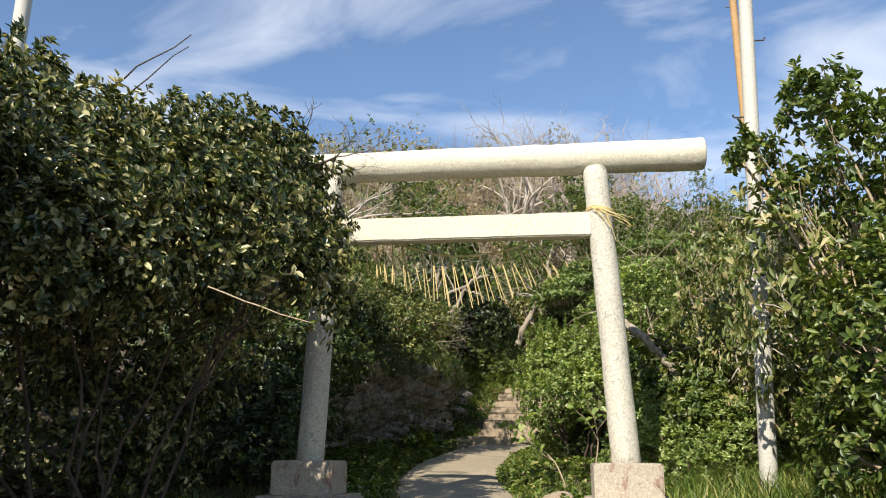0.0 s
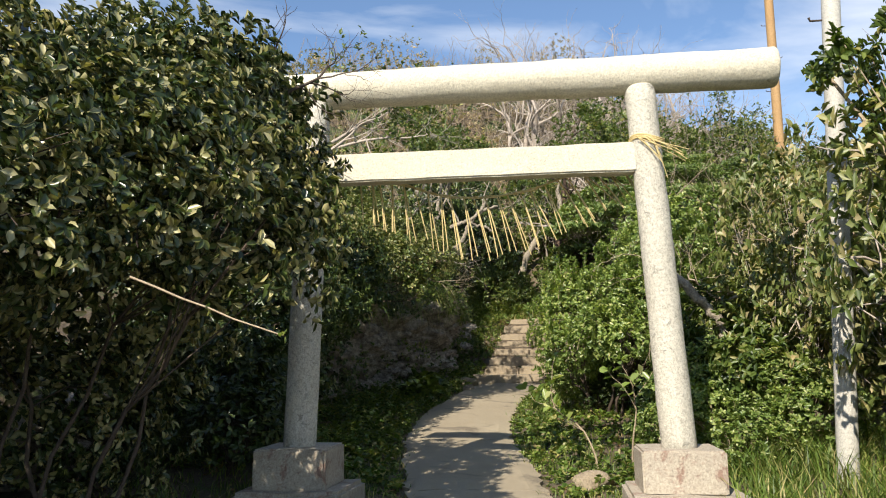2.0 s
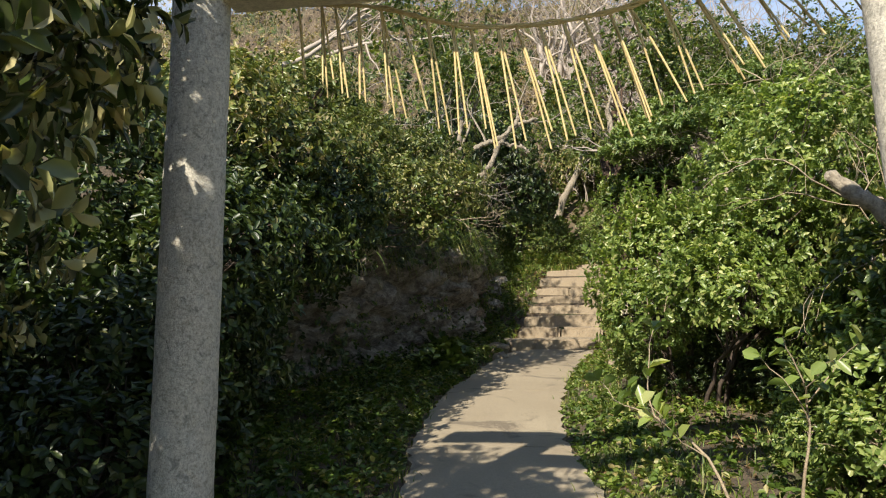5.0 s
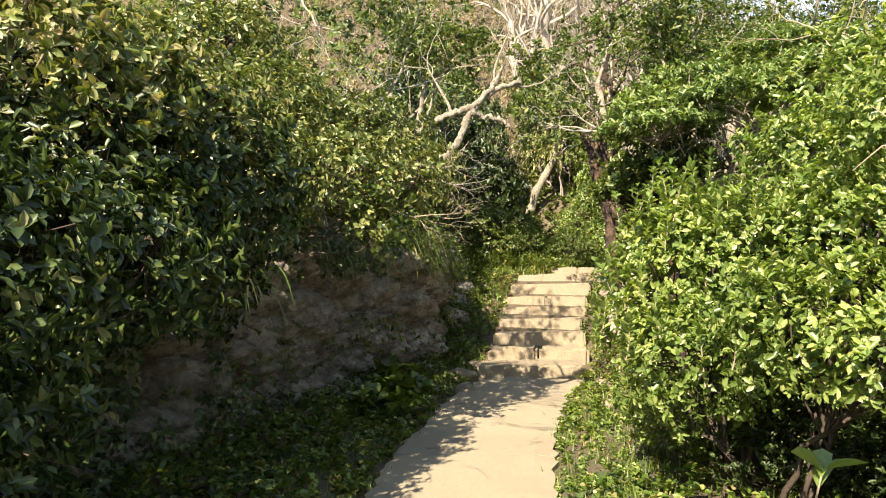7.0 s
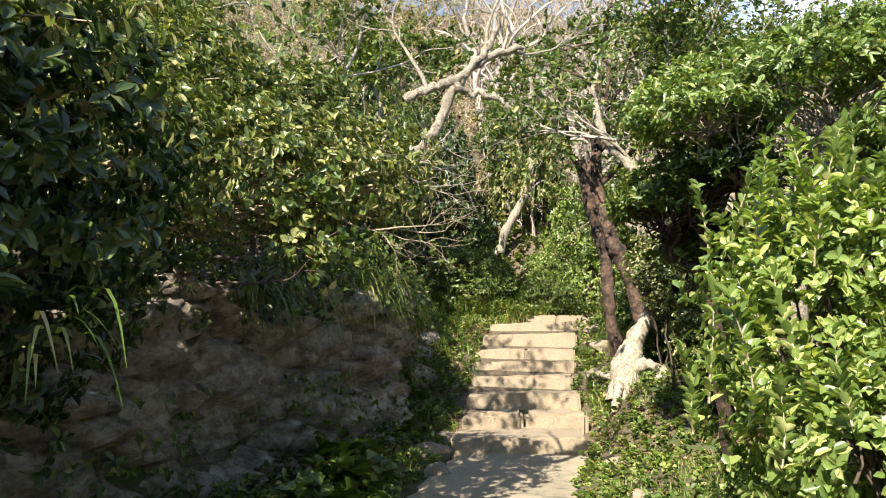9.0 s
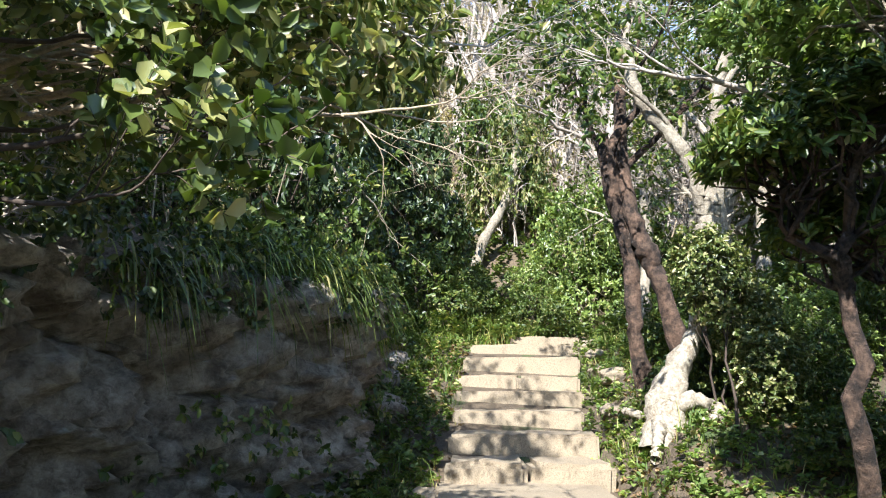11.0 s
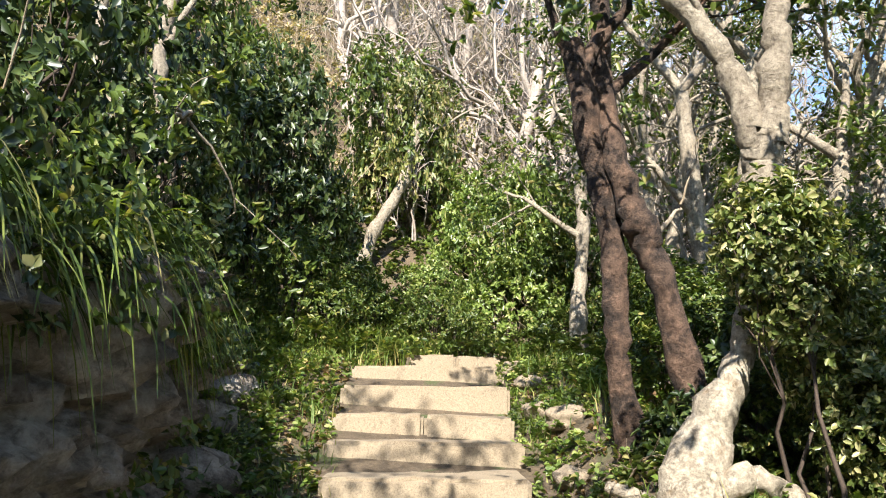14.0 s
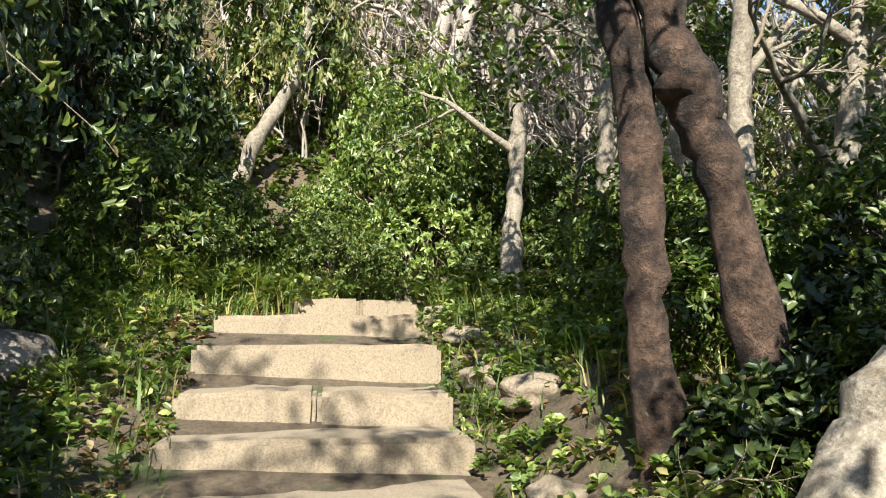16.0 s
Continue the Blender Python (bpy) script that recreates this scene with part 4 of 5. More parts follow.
for spec in (
    ("bright", 1.5, 10.0, 0.7, 0.9), ("bright", 1.2, 10.6, 0.45, 1.0), ("mid", 1.9, 10.3, 0.95, 1.0), ("bright", 2.4, 9.6, 0.7, 0.8), ("olive", 2.9, 10.6, 1.1, 1.1), ("bright", 1.75, 9.3, 0.55, 0.9),
    ("olive", 3.1, 7.9, 1.25, 1.45), ("olive", 3.6, 9.6, 1.2, 1.4), ("olive", 4.6, 10.8, 1.4, 1.4), ("mid", 1.6, 13.9, 1.0, 1.1), ("bright", 0.55, 13.9, 0.5, 1.0), ("olive", 2.9, 12.6, 1.3, 1.4),
    ("mid", 1.05, 15.2, 0.5, 0.7), ("mid", 1.9, 16.4, 0.7, 0.8), ("olive", 3.8, 14.6, 1.5, 1.3), ("mid", 2.6, 18.0, 0.75, 0.8), ("mid", 1.75, 18.3, 0.5, 0.8),
    ("mid", 1.75, 19.3, 0.5, 0.9), ("mid", 1.25, 19.95, 0.42, 1.1), ("bright", 2.4, 20.2, 0.6, 0.9), ("mid", 1.45, 21.3, 0.6, 0.9), ("mid", 1.9, 22.3, 0.75, 0.9), ("mid", 3.2, 21.6, 0.9, 0.9), ("bright", 2.5, 23.8, 0.7, 0.8), ("mid", 4.6, 23.2, 1.0, 0.9),
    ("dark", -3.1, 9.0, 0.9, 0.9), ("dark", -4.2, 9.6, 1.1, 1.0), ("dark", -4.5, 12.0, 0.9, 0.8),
    ("olive", -4.8, 13.2, 0.8, 0.8), ("olive", -5.2, 14.6, 0.9, 0.9), ("olive", -3.9, 16.4, 0.9, 0.9), ("olive", -5.2, 16.2, 1.0, 1.0),
    ("olive", -4.2, 17.6, 0.8, 0.9), ("mid", -3.9, 18.8, 0.6, 0.8), ("olive", -4.6, 18.8, 0.8, 0.8), ("mid", -3.5, 20.0, 0.6, 0.8), ("dark", -3.7, 20.8, 1.1, 1.4), ("dark", -4.4, 22.0, 1.1, 1.2), ("dark", -3.0, 22.6, 0.9, 1.3), ("dark", -3.4, 24.0, 1.3, 1.6), 
    # dark shrubs at x 1.0, 1.6 are added as shade under the bright bush
    ("bright", 1.2, 26.6, 0.8, 1.1), ("mid", 2.0, 26.0, 0.7, 0.9), ("mid", 3.3, 26.6, 1.0, 1.1), ("mid", 0.2, 25.8, 0.6, 1.0), ("mid", 4.8, 26.2, 0.9, 1.0), ("olive", 3.0, 11.2, 1.2, 1.7), ("olive", 4.2, 12.6, 1.4, 1.6), ("olive", 2.7, 9.9, 0.9, 1.7), ("mid", -1.7, 25.3, 0.8, 1.0), ("mid", -0.9, 25.9, 0.7, 1.0), ("bright", 0.25, 26.6, 0.6, 1.1), ("dark", -2.4, 26.6, 1.2, 1.4), ("mid", -0.3, 28.5, 1.1, 1.6), ("bright", 1.15, 27.2, 0.9, 1.7), ("mid", 1.9, 27.3, 1.0, 1.4), ("dark", -2.1, 26.9, 1.1, 1.7), ("mid", -1.0, 26.8, 0.6, 1.0), ("mid", 3.4, 19.9, 0.9, 1.0), ("mid", 4.2, 21.2, 1.0, 1.0), ("dark", 1.0, 12.9, 0.5, 0.8), ("dark", 1.6, 12.4, 0.5, 0.8), ("mid", 2.6, 27.3, 0.9, 1.3), ("olive", 0.1, 28.2, 1.0, 1.9), ("olive", 4.0, 28.2, 0.8, 1.0), ("mid", -3.6, 28.2, 1.3, 1.6),
    ("olive", 5.6, 13.0, 1.5, 1.4), ("olive", 6.2, 16.5, 1.5, 1.1), ("mid", 6.0, 20.0, 1.2, 0.9), ("olive", 7.5, 24.0, 1.5, 1.1), ("olive", 8.5, 19.0, 1.5, 1.2), ("mid", 7.8, 9.0, 1.6, 1.5), ("olive", 6.0, 8.4, 1.5, 1.6), ("olive", 5.6, 25.6, 1.2, 1.1), ("olive", 5.0, 29.5, 1.5, 1.6), ("olive", 6.5, 28.8, 1.5, 1.7), ("mid", 8.2, 28.2, 1.6, 1.6), ("olive", 7.2, 31.0, 1.6, 1.8), ("mid", 9.6, 29.6, 1.6, 1.7), ("olive", 10.8, 27.6, 1.6, 1.6), ("olive", 9.4, 25.6, 1.5, 1.5),
):
    bush(*spec)


# ---- hillside scrub, too far to count ----
def scrub(name, seed, count, xr, yr, leaf, mat, tall, per, label, keep, fine=False):
    rng = np.random.default_rng(seed)
    x, y = rng.uniform(*xr, count), rng.uniform(*yr, count)
    ok = keep(x, y)
    x, y = x[ok], y[ok]
    clump = np.clip(0.55 + 0.6 * wave(x, y, 1.9, seed) + 0.3 * wave(x, y, 4.3, seed + 2), 0.05, 1.2)
    z = height(x, y) + tall * clump * (1 - 0.75 * rng.random(len(x)) ** 2)
    way = unit(rng.normal(0, 0.5, (len(x), 3)) + np.array([0, -0.25, 0.9]))
    v, f = leaves(rng, np.stack([x, y, z], 1), way, per, leaf, leaf * 0.45, fine=fine)
    ob = part(name, mesh_of(name, v, f), mat)
    return tagged(ob, label, "scrub", kind="stuff")


def on_hill(x, y):
    thicket = (x > -1.4) & (x < 6.5) & (y > 24) & (y < 28.8)
    return ((y > 27.2 - 0.5 * np.clip(x - 2, 0, 3)) | (x < foot_x(y) - 1.0)) & (np.abs(x - path_x(y)) > 0.8) & ~thicket


scrub("hillside_scrub", 3, 25000, (-15, 15), (14, 37), 0.12, L_HILL, 1.8, 6, "dense dry olive and tan scrub covering the hillside", on_hill)
scrub("hillside_shrubs", 4, 9000, (-15, 15), (16, 37), 0.12, L_OLIVE, 2.3, 6, "green shrubs among dry scrub on the hillside", lambda x, y: on_hill(x, y) & (wave(x, y, 0.9, 3) > 0.15))


def brush(name, seed, count, xr, yr, tall, radius, mat, label, keep):
    """Thin bare upright twigs."""
    rng = np.random.default_rng(seed)
    x, y = rng.uniform(*xr, count), rng.uniform(*yr, count)
    ok = keep(x, y)
    x, y = x[ok], y[ok]
    lines = []
    for a, b, c in zip(x, y, height(x, y)):
        n = tall * rng.uniform(0.5, 1.2)
        pts = wander(rng, (a, b, c), (rng.normal(0, 0.3), rng.normal(0, 0.3), 1), n, 4, 0.2)
        lines.append((pts, np.linspace(radius, radius * 0.4, 5)))
        q = wander(rng, pts[2], (rng.normal(0, 1), rng.normal(0, 1), 0.8), n * 0.5, 3, 0.2)
        lines.append((q, np.linspace(radius * 0.6, radius * 0.3, 4)))
    v, f = tubes(lines, 3)
    return tagged(part(name, mesh_of(name, v, f), mat), label, "dry brush", kind="stuff")


brush("dry_brush", 8, 6000, (-14, 13), (15, 36), 1.9, 0.012, M_TWIG, "dry tan twigs standing in hillside scrub", on_hill)


# ---- grass and weeds ----
def blades(name, seed, spots, per, length, width, mat, label, category, spread=0.12, lean=0.5, hang=0.0):
    rng = np.random.default_rng(seed)
    p = np.repeat(np.asarray(spots, float), per, 0)
    p = p + rng.normal(0, 1, p.shape) * np.array([spread, spread, 0])
    n = len(p)
    ang = rng.uniform(0, 2 * np.pi, n)
    out = np.stack([np.cos(ang), np.sin(ang), np.zeros(n)], 1)
    L = length * rng.uniform(0.5, 1.25, (n, 1))
    ln = lean * rng.uniform(0.3, 1.4, (n, 1))
    wd = np.stack([-np.sin(ang), np.cos(ang), np.zeros(n)], 1) * width * 0.5
    up = np.array([0, 0, 1.0])
    m1 = p + up * L * 0.5 + out * L * ln * 0.25
    tip = p + up * L * (0.85 - hang) + out * L * ln
    v = np.stack([p - wd, p + wd, m1 + wd * 0.85, m1 - wd * 0.85, tip], 1).reshape(-1, 3)
    i = np.arange(n)[:, None] * 5
    f = np.concatenate([i + np.array([0, 1, 2]), i + np.array([0, 2, 3]), i + np.array([3, 2, 4])])
    return tagged(part(name, mesh_of(name, v, f), mat), label, category, kind="stuff")


def scatter(seed, count, xr, yr, keep):
    rng = np.random.default_rng(seed)
    x, y = rng.uniform(*xr, count), rng.uniform(*yr, count)
    ok = keep(x, y)
    return np.stack([x[ok], y[ok], height(x[ok], y[ok]) - 0.01], 1)


def verge(x, y):
    d = np.abs(x - path_x(y))
    half = np.interp(y, [18.2, 18.4], [0.72, 0.8])
    return (d > half) & (d < 3.2) & (x > foot_x(y) + 0.2)


blades("verge_grass", 21, scatter(1, 9000, (-5, 4), (2, 27), lambda x, y: verge(x, y) & (wave(x, y, 2.1, 4) > -0.55)), 9, 0.12, 0.009, L_GRASS, "short green grass along the path", "grass", 0.09, 0.8)
blades("tall_grass", 22, scatter(2, 260, (1.2, 3.6), (6.4, 9.6), lambda x, y: x > 1.45), 14, 0.36, 0.012, L_GRASS, "tall green grass round the torii base", "grass", 0.1, 0.8)
blades("tall_grass", 23, scatter(3, 300, (-2.5, 1.8), (24.9, 26.6), lambda x, y: np.abs(x - path_x(y)) > 0.5), 14, 0.45, 0.012, L_GRASS, "tall green grass at the head of the steps", "grass", 0.1, 0.8)
blades("tall_grass", 24, scatter(4, 150, (-2.3, 1.6), (18.6, 25), lambda x, y: verge(x, y)), 12, 0.28, 0.01, L_GRASS, "grass tufts beside the steps", "grass", 0.06, 0.9)


def weeds(name, seed, spots, per, size, label, mat=L_GRASS, lift=0.08):
    rng = np.random.default_rng(seed)
    up = np.array([0, 0, lift]) * rng.uniform(0.3, 1.8, (len(spots), 1))
    v, f = leaves(rng, spots + up, unit(rng.normal(0, 0.3, spots.shape) + np.array([0, 0, 1.0])), per, size, size * 0.72, (50, 95), True)
    return tagged(part(name, mesh_of(name, v, f), mat), label, "weeds", kind="stuff")


weeds("ground_weeds", 31, scatter(5, 8500, (-4.5, 4), (8.6, 27), lambda x, y: verge(x, y) & (wave(x, y, 1.5, 2) > -0.6)), 7, 0.06, "low green weeds and ivy on the verges")
weeds("broad_weeds", 32, scatter(7, 1100, (-2.6, 1.7), (17.8, 26.5), lambda x, y: verge(x, y) & (wave(x, y, 2.6, 7) > -0.1)), 7, 0.06, "broad-leaved weeds crowding the steps", L_BRIGHT, 0.08)
weeds("broad_weeds", 39, scatter(14, 60, (-2.7, -2.05), (15.6, 17.6), lambda x, y: x > foot_x(y) + 0.15), 8, 0.17, "large-leaved dark green weeds at the foot of the bank", L_MID, 0.16)
weeds("bank_ivy", 33, scatter(8, 2600, (-4.2, -1.6), (9, 25), lambda x, y: (x > foot_x(y) - 0.1) & (x < path_x(y) - 0.75)), 7, 0.065, "dark ivy at the foot of the bank", L_MID, 0.1)
spots = scatter(6, 4200, (-5, 4), (3, 27), lambda x, y: (np.abs(x - path_x(y)) > 0.62) & (x > foot_x(y)))
rng = np.random.default_rng(34)
v, f = leaves(rng, spots + np.array([0, 0, 0.012]), unit(rng.normal(0, 0.4, spots.shape) + np.array([0, 0, 1.0])), 4, 0.05, 0.026, (60, 110), True)
tagged(part("leaf_litter", mesh_of("leaf_litter", v, f), L_DRY), "dry brown fallen leaves on the verges", "leaf litter", kind="stuff")


def bank_growth(name, seed, count, lo, hi, size, mat, label, yr=(13.5, 24.2), off=0.22):
    """Leafy growth hanging down the face of the bank."""
    rng = np.random.default_rng(seed)
    y = rng.uniform(*yr, count)
    u = rng.uniform(lo, hi, count)
    ok = wave(y * 1.7, u * 4, 1.6, seed) > -0.35
    y, u = y[ok], u[ok]
    tall = np.interp(y, [6, 9, 14, 18, 19.2, 20, 21, 22, 23.4, 25], [0.5, 1.2, 1.95, 1.85, 1.8, 1.35, 0.9, 0.65, 0.5, 0.1])
    p = np.stack([foot_x(y) + off + rng.normal(0, 0.12, len(y)) - 0.3 * np.clip(u - 0.6, 0, 1), y, path_z(y) + u * tall], 1)
    d = unit(np.array([0.9, -0.35, 0.25]) + rng.normal(0, 0.35, p.shape))
    v, f = leaves(rng, p, d, 7, size, size * 0.6, (40, 85), True, 0.35)
    return tagged(part(name, mesh_of(name, v, f), mat), label, "weeds", kind="stuff")


bank_growth("bank_weeds", 51, 900, 0.78, 1.3, 0.06, L_MID, "dark leafy growth hanging over the rock bank")
bank_growth("bank_weeds", 56, 1900, 0.25, 1.25, 0.065, L_SHADE, "dark leaves hanging over the undercut bank, in a shade-toned leaf colour", (7.5, 13.6), 0.72)
# lighter leaves carry the sunlight of the bank top in their colour
bank_growth("bank_weeds", 52, 420, 0.85, 1.3, 0.055, L_BRIGHT, "leafy growth on top of the rock bank, sunlight put into its leaf colour", (17.5, 24.2))
# dark leaves along the edge stand in for shade
bank_growth("bank_weeds", 54, 750, 0.8, 1.1, 0.055, L_SHADE, "ivy and weeds trailing over the edge of the bank, shade put into their leaf colour", (13.5, 24.2), 0.42)
bank_growth("bank_weeds", 55, 380, 0.8, 1.12, 0.055, L_MID, "leafy growth trailing over the edge of the bank", (16.5, 24.2), 0.45)
bank_growth("bank_weeds", 53, 420, 0.0, 0.6, 0.06, L_MID, "sprigs of green growth rooted in the rock face")
weeds("leaf_litter", 37, scatter(11, 2600, (-1.6, 2.6), (17.6, 26.5), verge), 5, 0.05, "brown fallen leaves between weeds beside the steps", L_DRY, 0.02)
weeds("step_weeds", 38, scatter(12, 2200, (-0.4, 2.6), (18.0, 26.0), lambda x, y: (x - path_x(y) > 0.62) & (x - path_x(y) < 2.0) & (wave(x, y, 3.1, 1) > -0.05)), 7, 0.048, "sunny broad-leaved weeds beside the stone steps", L_BRIGHT, 0.1)
weeds("slope_weeds", 35, scatter(9, 2600, (-3, 5.5), (24.6, 29), lambda x, y: np.abs(x - path_x(y)) > 0.35), 7, 0.09, "leafy weeds on the slope behind the steps", L_MID, 0.2)
weeds("verge_weeds", 36, scatter(10, 2600, (-0.8, 1.2), (8.8, 18.2), lambda x, y: (x - path_x(y) > 0.68) & (x - path_x(y) < 1.35)), 7, 0.042, "lush bright weeds along the sunny verge", L_BRIGHT, 0.03)


def hanging_grass(seed, x, y, z, count, length, label):
    """A tuft of long blades that droops over the bank."""
    rng = np.random.default_rng(seed)
    th = empty("grass_tuft", x, y, z, label, "grass tuft", "hanging grass on the bank")
    V, F = [], []
    for k in range(count):
        a = rng.uniform(-1.3, 1.3)
        out = np.array([math.cos(a), math.sin(a), 0])
        L = length * rng.uniform(0.5, 1.3)
        curl = rng.uniform(0.7, 1.5)
        t = np.linspace(0, 1, 6)[:, None]
        pts = out * t * L * rng.uniform(0.4, 0.9) + np.array([0, 0, 1.0]) * (0.5 * t - curl * t ** 2) * L + np.array([0, 1.0, 0]) * rng.normal(0, 0.15) * t ** 2 * L + rng.normal(0, 0.06, 3)
        w = np.array([-out[1], out[0], 0]) * 0.0075 * (1 - t ** 2 * 0.9)
        b = len(V) * 12
        V.append(np.stack([pts - w, pts + w], 1).reshape(-1, 3))
        F += [(b + 2 * q, b + 2 * q + 1, b + 2 * q + 3, b + 2 * q + 2) for q in range(5)]
    # past y 18.6 the lighter blade colour stands in for sunlight
    part("blade_mass", mesh_of("blade_mass", np.concatenate(V), np.array(F)), L_GRASS if seed % 3 == 0 or y > 18.6 else L_MID, th)
    return th


rng = np.random.default_rng(77)
for k in range(36):
    y = 16.2 + 4.0 * k / 36 + rng.uniform(-0.1, 0.1)
    top = float(path_z(y)) + float(np.interp(y, [6, 9, 14, 18, 19.2, 20, 21, 22, 23.4, 25], [0.5, 1.2, 1.95, 1.85, 1.8, 1.35, 0.9, 0.65, 0.5, 0.1]))
    hanging_grass(200 + k, float(foot_x(y)) + rng.uniform(0.08, 0.36), y, top - rng.uniform(-0.1, 0.2), 30, rng.uniform(0.26, 0.55), "long green grass drooping over the rock bank")
hanging_grass(300, -2.45, 12.0, 2.7, 14, 0.32, "pale grass blades hanging from the bank shrub")


# ---- trees at the steps ----
def tree(name, lines, bark, label, category, seed, limb_specs=(), crown=None, sides=12, upper=None, lower=()):
    """Trunks as given runs of (x, y, z, radius); limbs grow from them; an optional leafy crown."""
    x, y, z, _ = lines[0][0]
    th = empty(name, x, y, z, label, category)
    rng = np.random.default_rng(seed)
    o = np.array([x, y, z])
    for nth, run in enumerate(lines):
        a = np.array(run, float)
        s = np.linspace(0, len(a) - 1, 30)
        pts = np.stack([np.interp(s, np.arange(len(a)), a[:, k]) for k in range(4)], 1)
        for _ in range(2):
            pts[1:-1] = (pts[:-2] + 2 * pts[1:-1] + pts[2:]) / 4
        pts[:, :3] += rng.normal(0, 0.008, (30, 3))
        v, f = tubes([(pts[:, :3] - o, pts[:, 3] * (1 + rng.normal(0, 0.07, 30)))], sides)
        for q in range(len(v)):
            u = Vector(v[q]) + Vector((seed, 0, 0))
            r = float(pts[q // sides, 3])
            v[q] += np.array(noise.noise_vector(u * 3.2) * 0.1 * r + noise.noise_vector(u * 8) * (0.01 + 0.08 * r) + noise.noise_vector(u * 22) * 0.008)
        part("trunk", mesh_of("trunk", v, f, True), bark if not upper or nth in lower else upper, th)
    ends = []
    for (px, py, pz), way, n, r, depth in limb_specs:
        grown = branching(rng, np.array((px, py, pz)) - o, way, n, r, depth, 3, 0.16, 0.03, ends)
        for piece in ([[q] for q in grown] if name == "dead_limb" else [grown]):
            v, f = tubes(piece, 5)
            part("limb", mesh_of("limb", v, f, True), upper or bark, th)
    if crown and ends:
        mat, per, length = crown
        p = np.array([e[0] for e in ends])
        d = np.array([e[1] for e in ends])
        p = np.repeat(p, 4, 0) + rng.normal(0, 0.13, (len(p) * 4, 3))
        d = np.repeat(d, 4, 0) + rng.normal(0, 0.05, (len(d) * 4, 3))
        v, f = leaves(rng, p, d + np.array([0, 0, 0.05]), per, length, length * 0.45)
        part("crown", mesh_of("crown", v, f), mat, th)
    return th


tree("twin_trunk_tree", (
    ((0.74, 20.55, 2.2, 0.17), (0.63, 20.48, 2.75, 0.1), (0.56, 20.42, 3.2, 0.075), (0.54, 20.4, 3.5, 0.09), (0.54, 20.4, 3.9, 0.078), (0.41, 20.35, 4.4, 0.08), (0.28, 20.25, 5.0, 0.09), (0.2, 20.24, 5.35, 0.07)),
    ((1.12, 20.35, 2.2, 0.18), (1.0, 20.3, 3.05, 0.105), (0.8, 20.25, 3.73, 0.085), (0.72, 20.25, 3.92, 0.1), (0.65, 20.25, 4.1, 0.105), (0.53, 20.26, 4.4, 0.085), (0.42, 20.3, 5.1, 0.08), (0.48, 20.3, 6.2, 0.06))),
    M_BARK, "leaning twin-trunked tree beside the steps, mottled brown bark with dappled shade painted in", "tree", 61,
    (((0.24, 20.25, 5.2), (-0.9, -0.1, 0.7), 0.9, 0.035, 3), ((0.3, 20.25, 5.1), (0.15, 0.1, 1), 1.2, 0.055, 3), ((0.5, 20.3, 5.0), (0.8, 0.1, 0.8), 1.2, 0.045, 3), ((0.52, 20.3, 6.2), (-0.3, -0.2, 1), 1.3, 0.045, 3)),
    (L_MID, 6, 0.09), 20)
tree("bleached_tree", (
    ((0.52, 19.35, 2.1, 0.21), (0.56, 19.42, 2.5, 0.185), (0.67, 19.46, 2.8, 0.125), (0.83, 19.42, 3.1, 0.07), (0.9, 19.4, 3.4, 0.065)),
    ((0.9, 19.4, 3.35, 0.066), (1.0, 19.4, 4.0, 0.09), (1.03, 19.37, 4.45, 0.115)),
    ((1.0, 19.37, 4.35, 0.085), (0.9, 19.4, 4.75, 0.075), (0.7, 19.41, 5.08, 0.07), (0.4, 19.4, 5.4, 0.06), (0.3, 19.4, 6.0, 0.045)),
    ((1.06, 19.35, 4.35, 0.095), (1.07, 19.25, 4.9, 0.075), (1.1, 19.2, 5.4, 0.065), (1.3, 19.2, 6.1, 0.045)),
    ((0.6, 19.32, 2.5, 0.09), (0.75, 19.25, 2.56, 0.065), (0.93, 19.2, 2.51, 0.055), (1.04, 19.18, 2.36, 0.05), (1.06, 19.15, 2.15, 0.045)),
    ((0.96, 19.2, 2.48, 0.04), (0.86, 19.12, 2.38, 0.036), (0.74, 19.08, 2.35, 0.03), (0.64, 19.1, 2.28, 0.026)),
    ((0.55, 19.4, 2.5, 0.08), (0.42, 19.2, 2.3, 0.06), (0.34, 19.0, 2.05, 0.045))),
    M_WHITE, "pale tree with a sun-bleached swollen foot and exposed roots", "tree", 62,
    (((0.9, 19.4, 4.75), (-0.3, 0.3, 1), 0.9, 0.035, 2), ((1.1, 19.2, 5.4), (0.8, 0.1, 0.8), 1.1, 0.035, 3), ((0.3, 19.4, 6.0), (0.3, 0.2, 1), 1.0, 0.035, 3), ((1.3, 19.2, 6.1), (-0.4, 0, 1), 1.0, 0.035, 3)), (L_MID, 5, 0.09), 20, M_PALE, (0, 4, 5, 6))
big_bush("shrub", 1.05, 19.0, ((0.88, 19.1, 3.75, 0.36, 0.22, 0.36), (1.05, 19.12, 3.45, 0.34, 0.25, 0.36), (1.25, 19.2, 3.2, 0.32, 0.3, 0.4), (1.35, 19.0, 2.8, 0.35, 0.35, 0.45)),
         2100, 8, 0.048, 0.024, L_BANK, M_DARKTWIG, "leafy green shrub half hiding a pale trunk", "shrub", 171, 5, 0.0, -0.8, 0.5, None, 0.014)
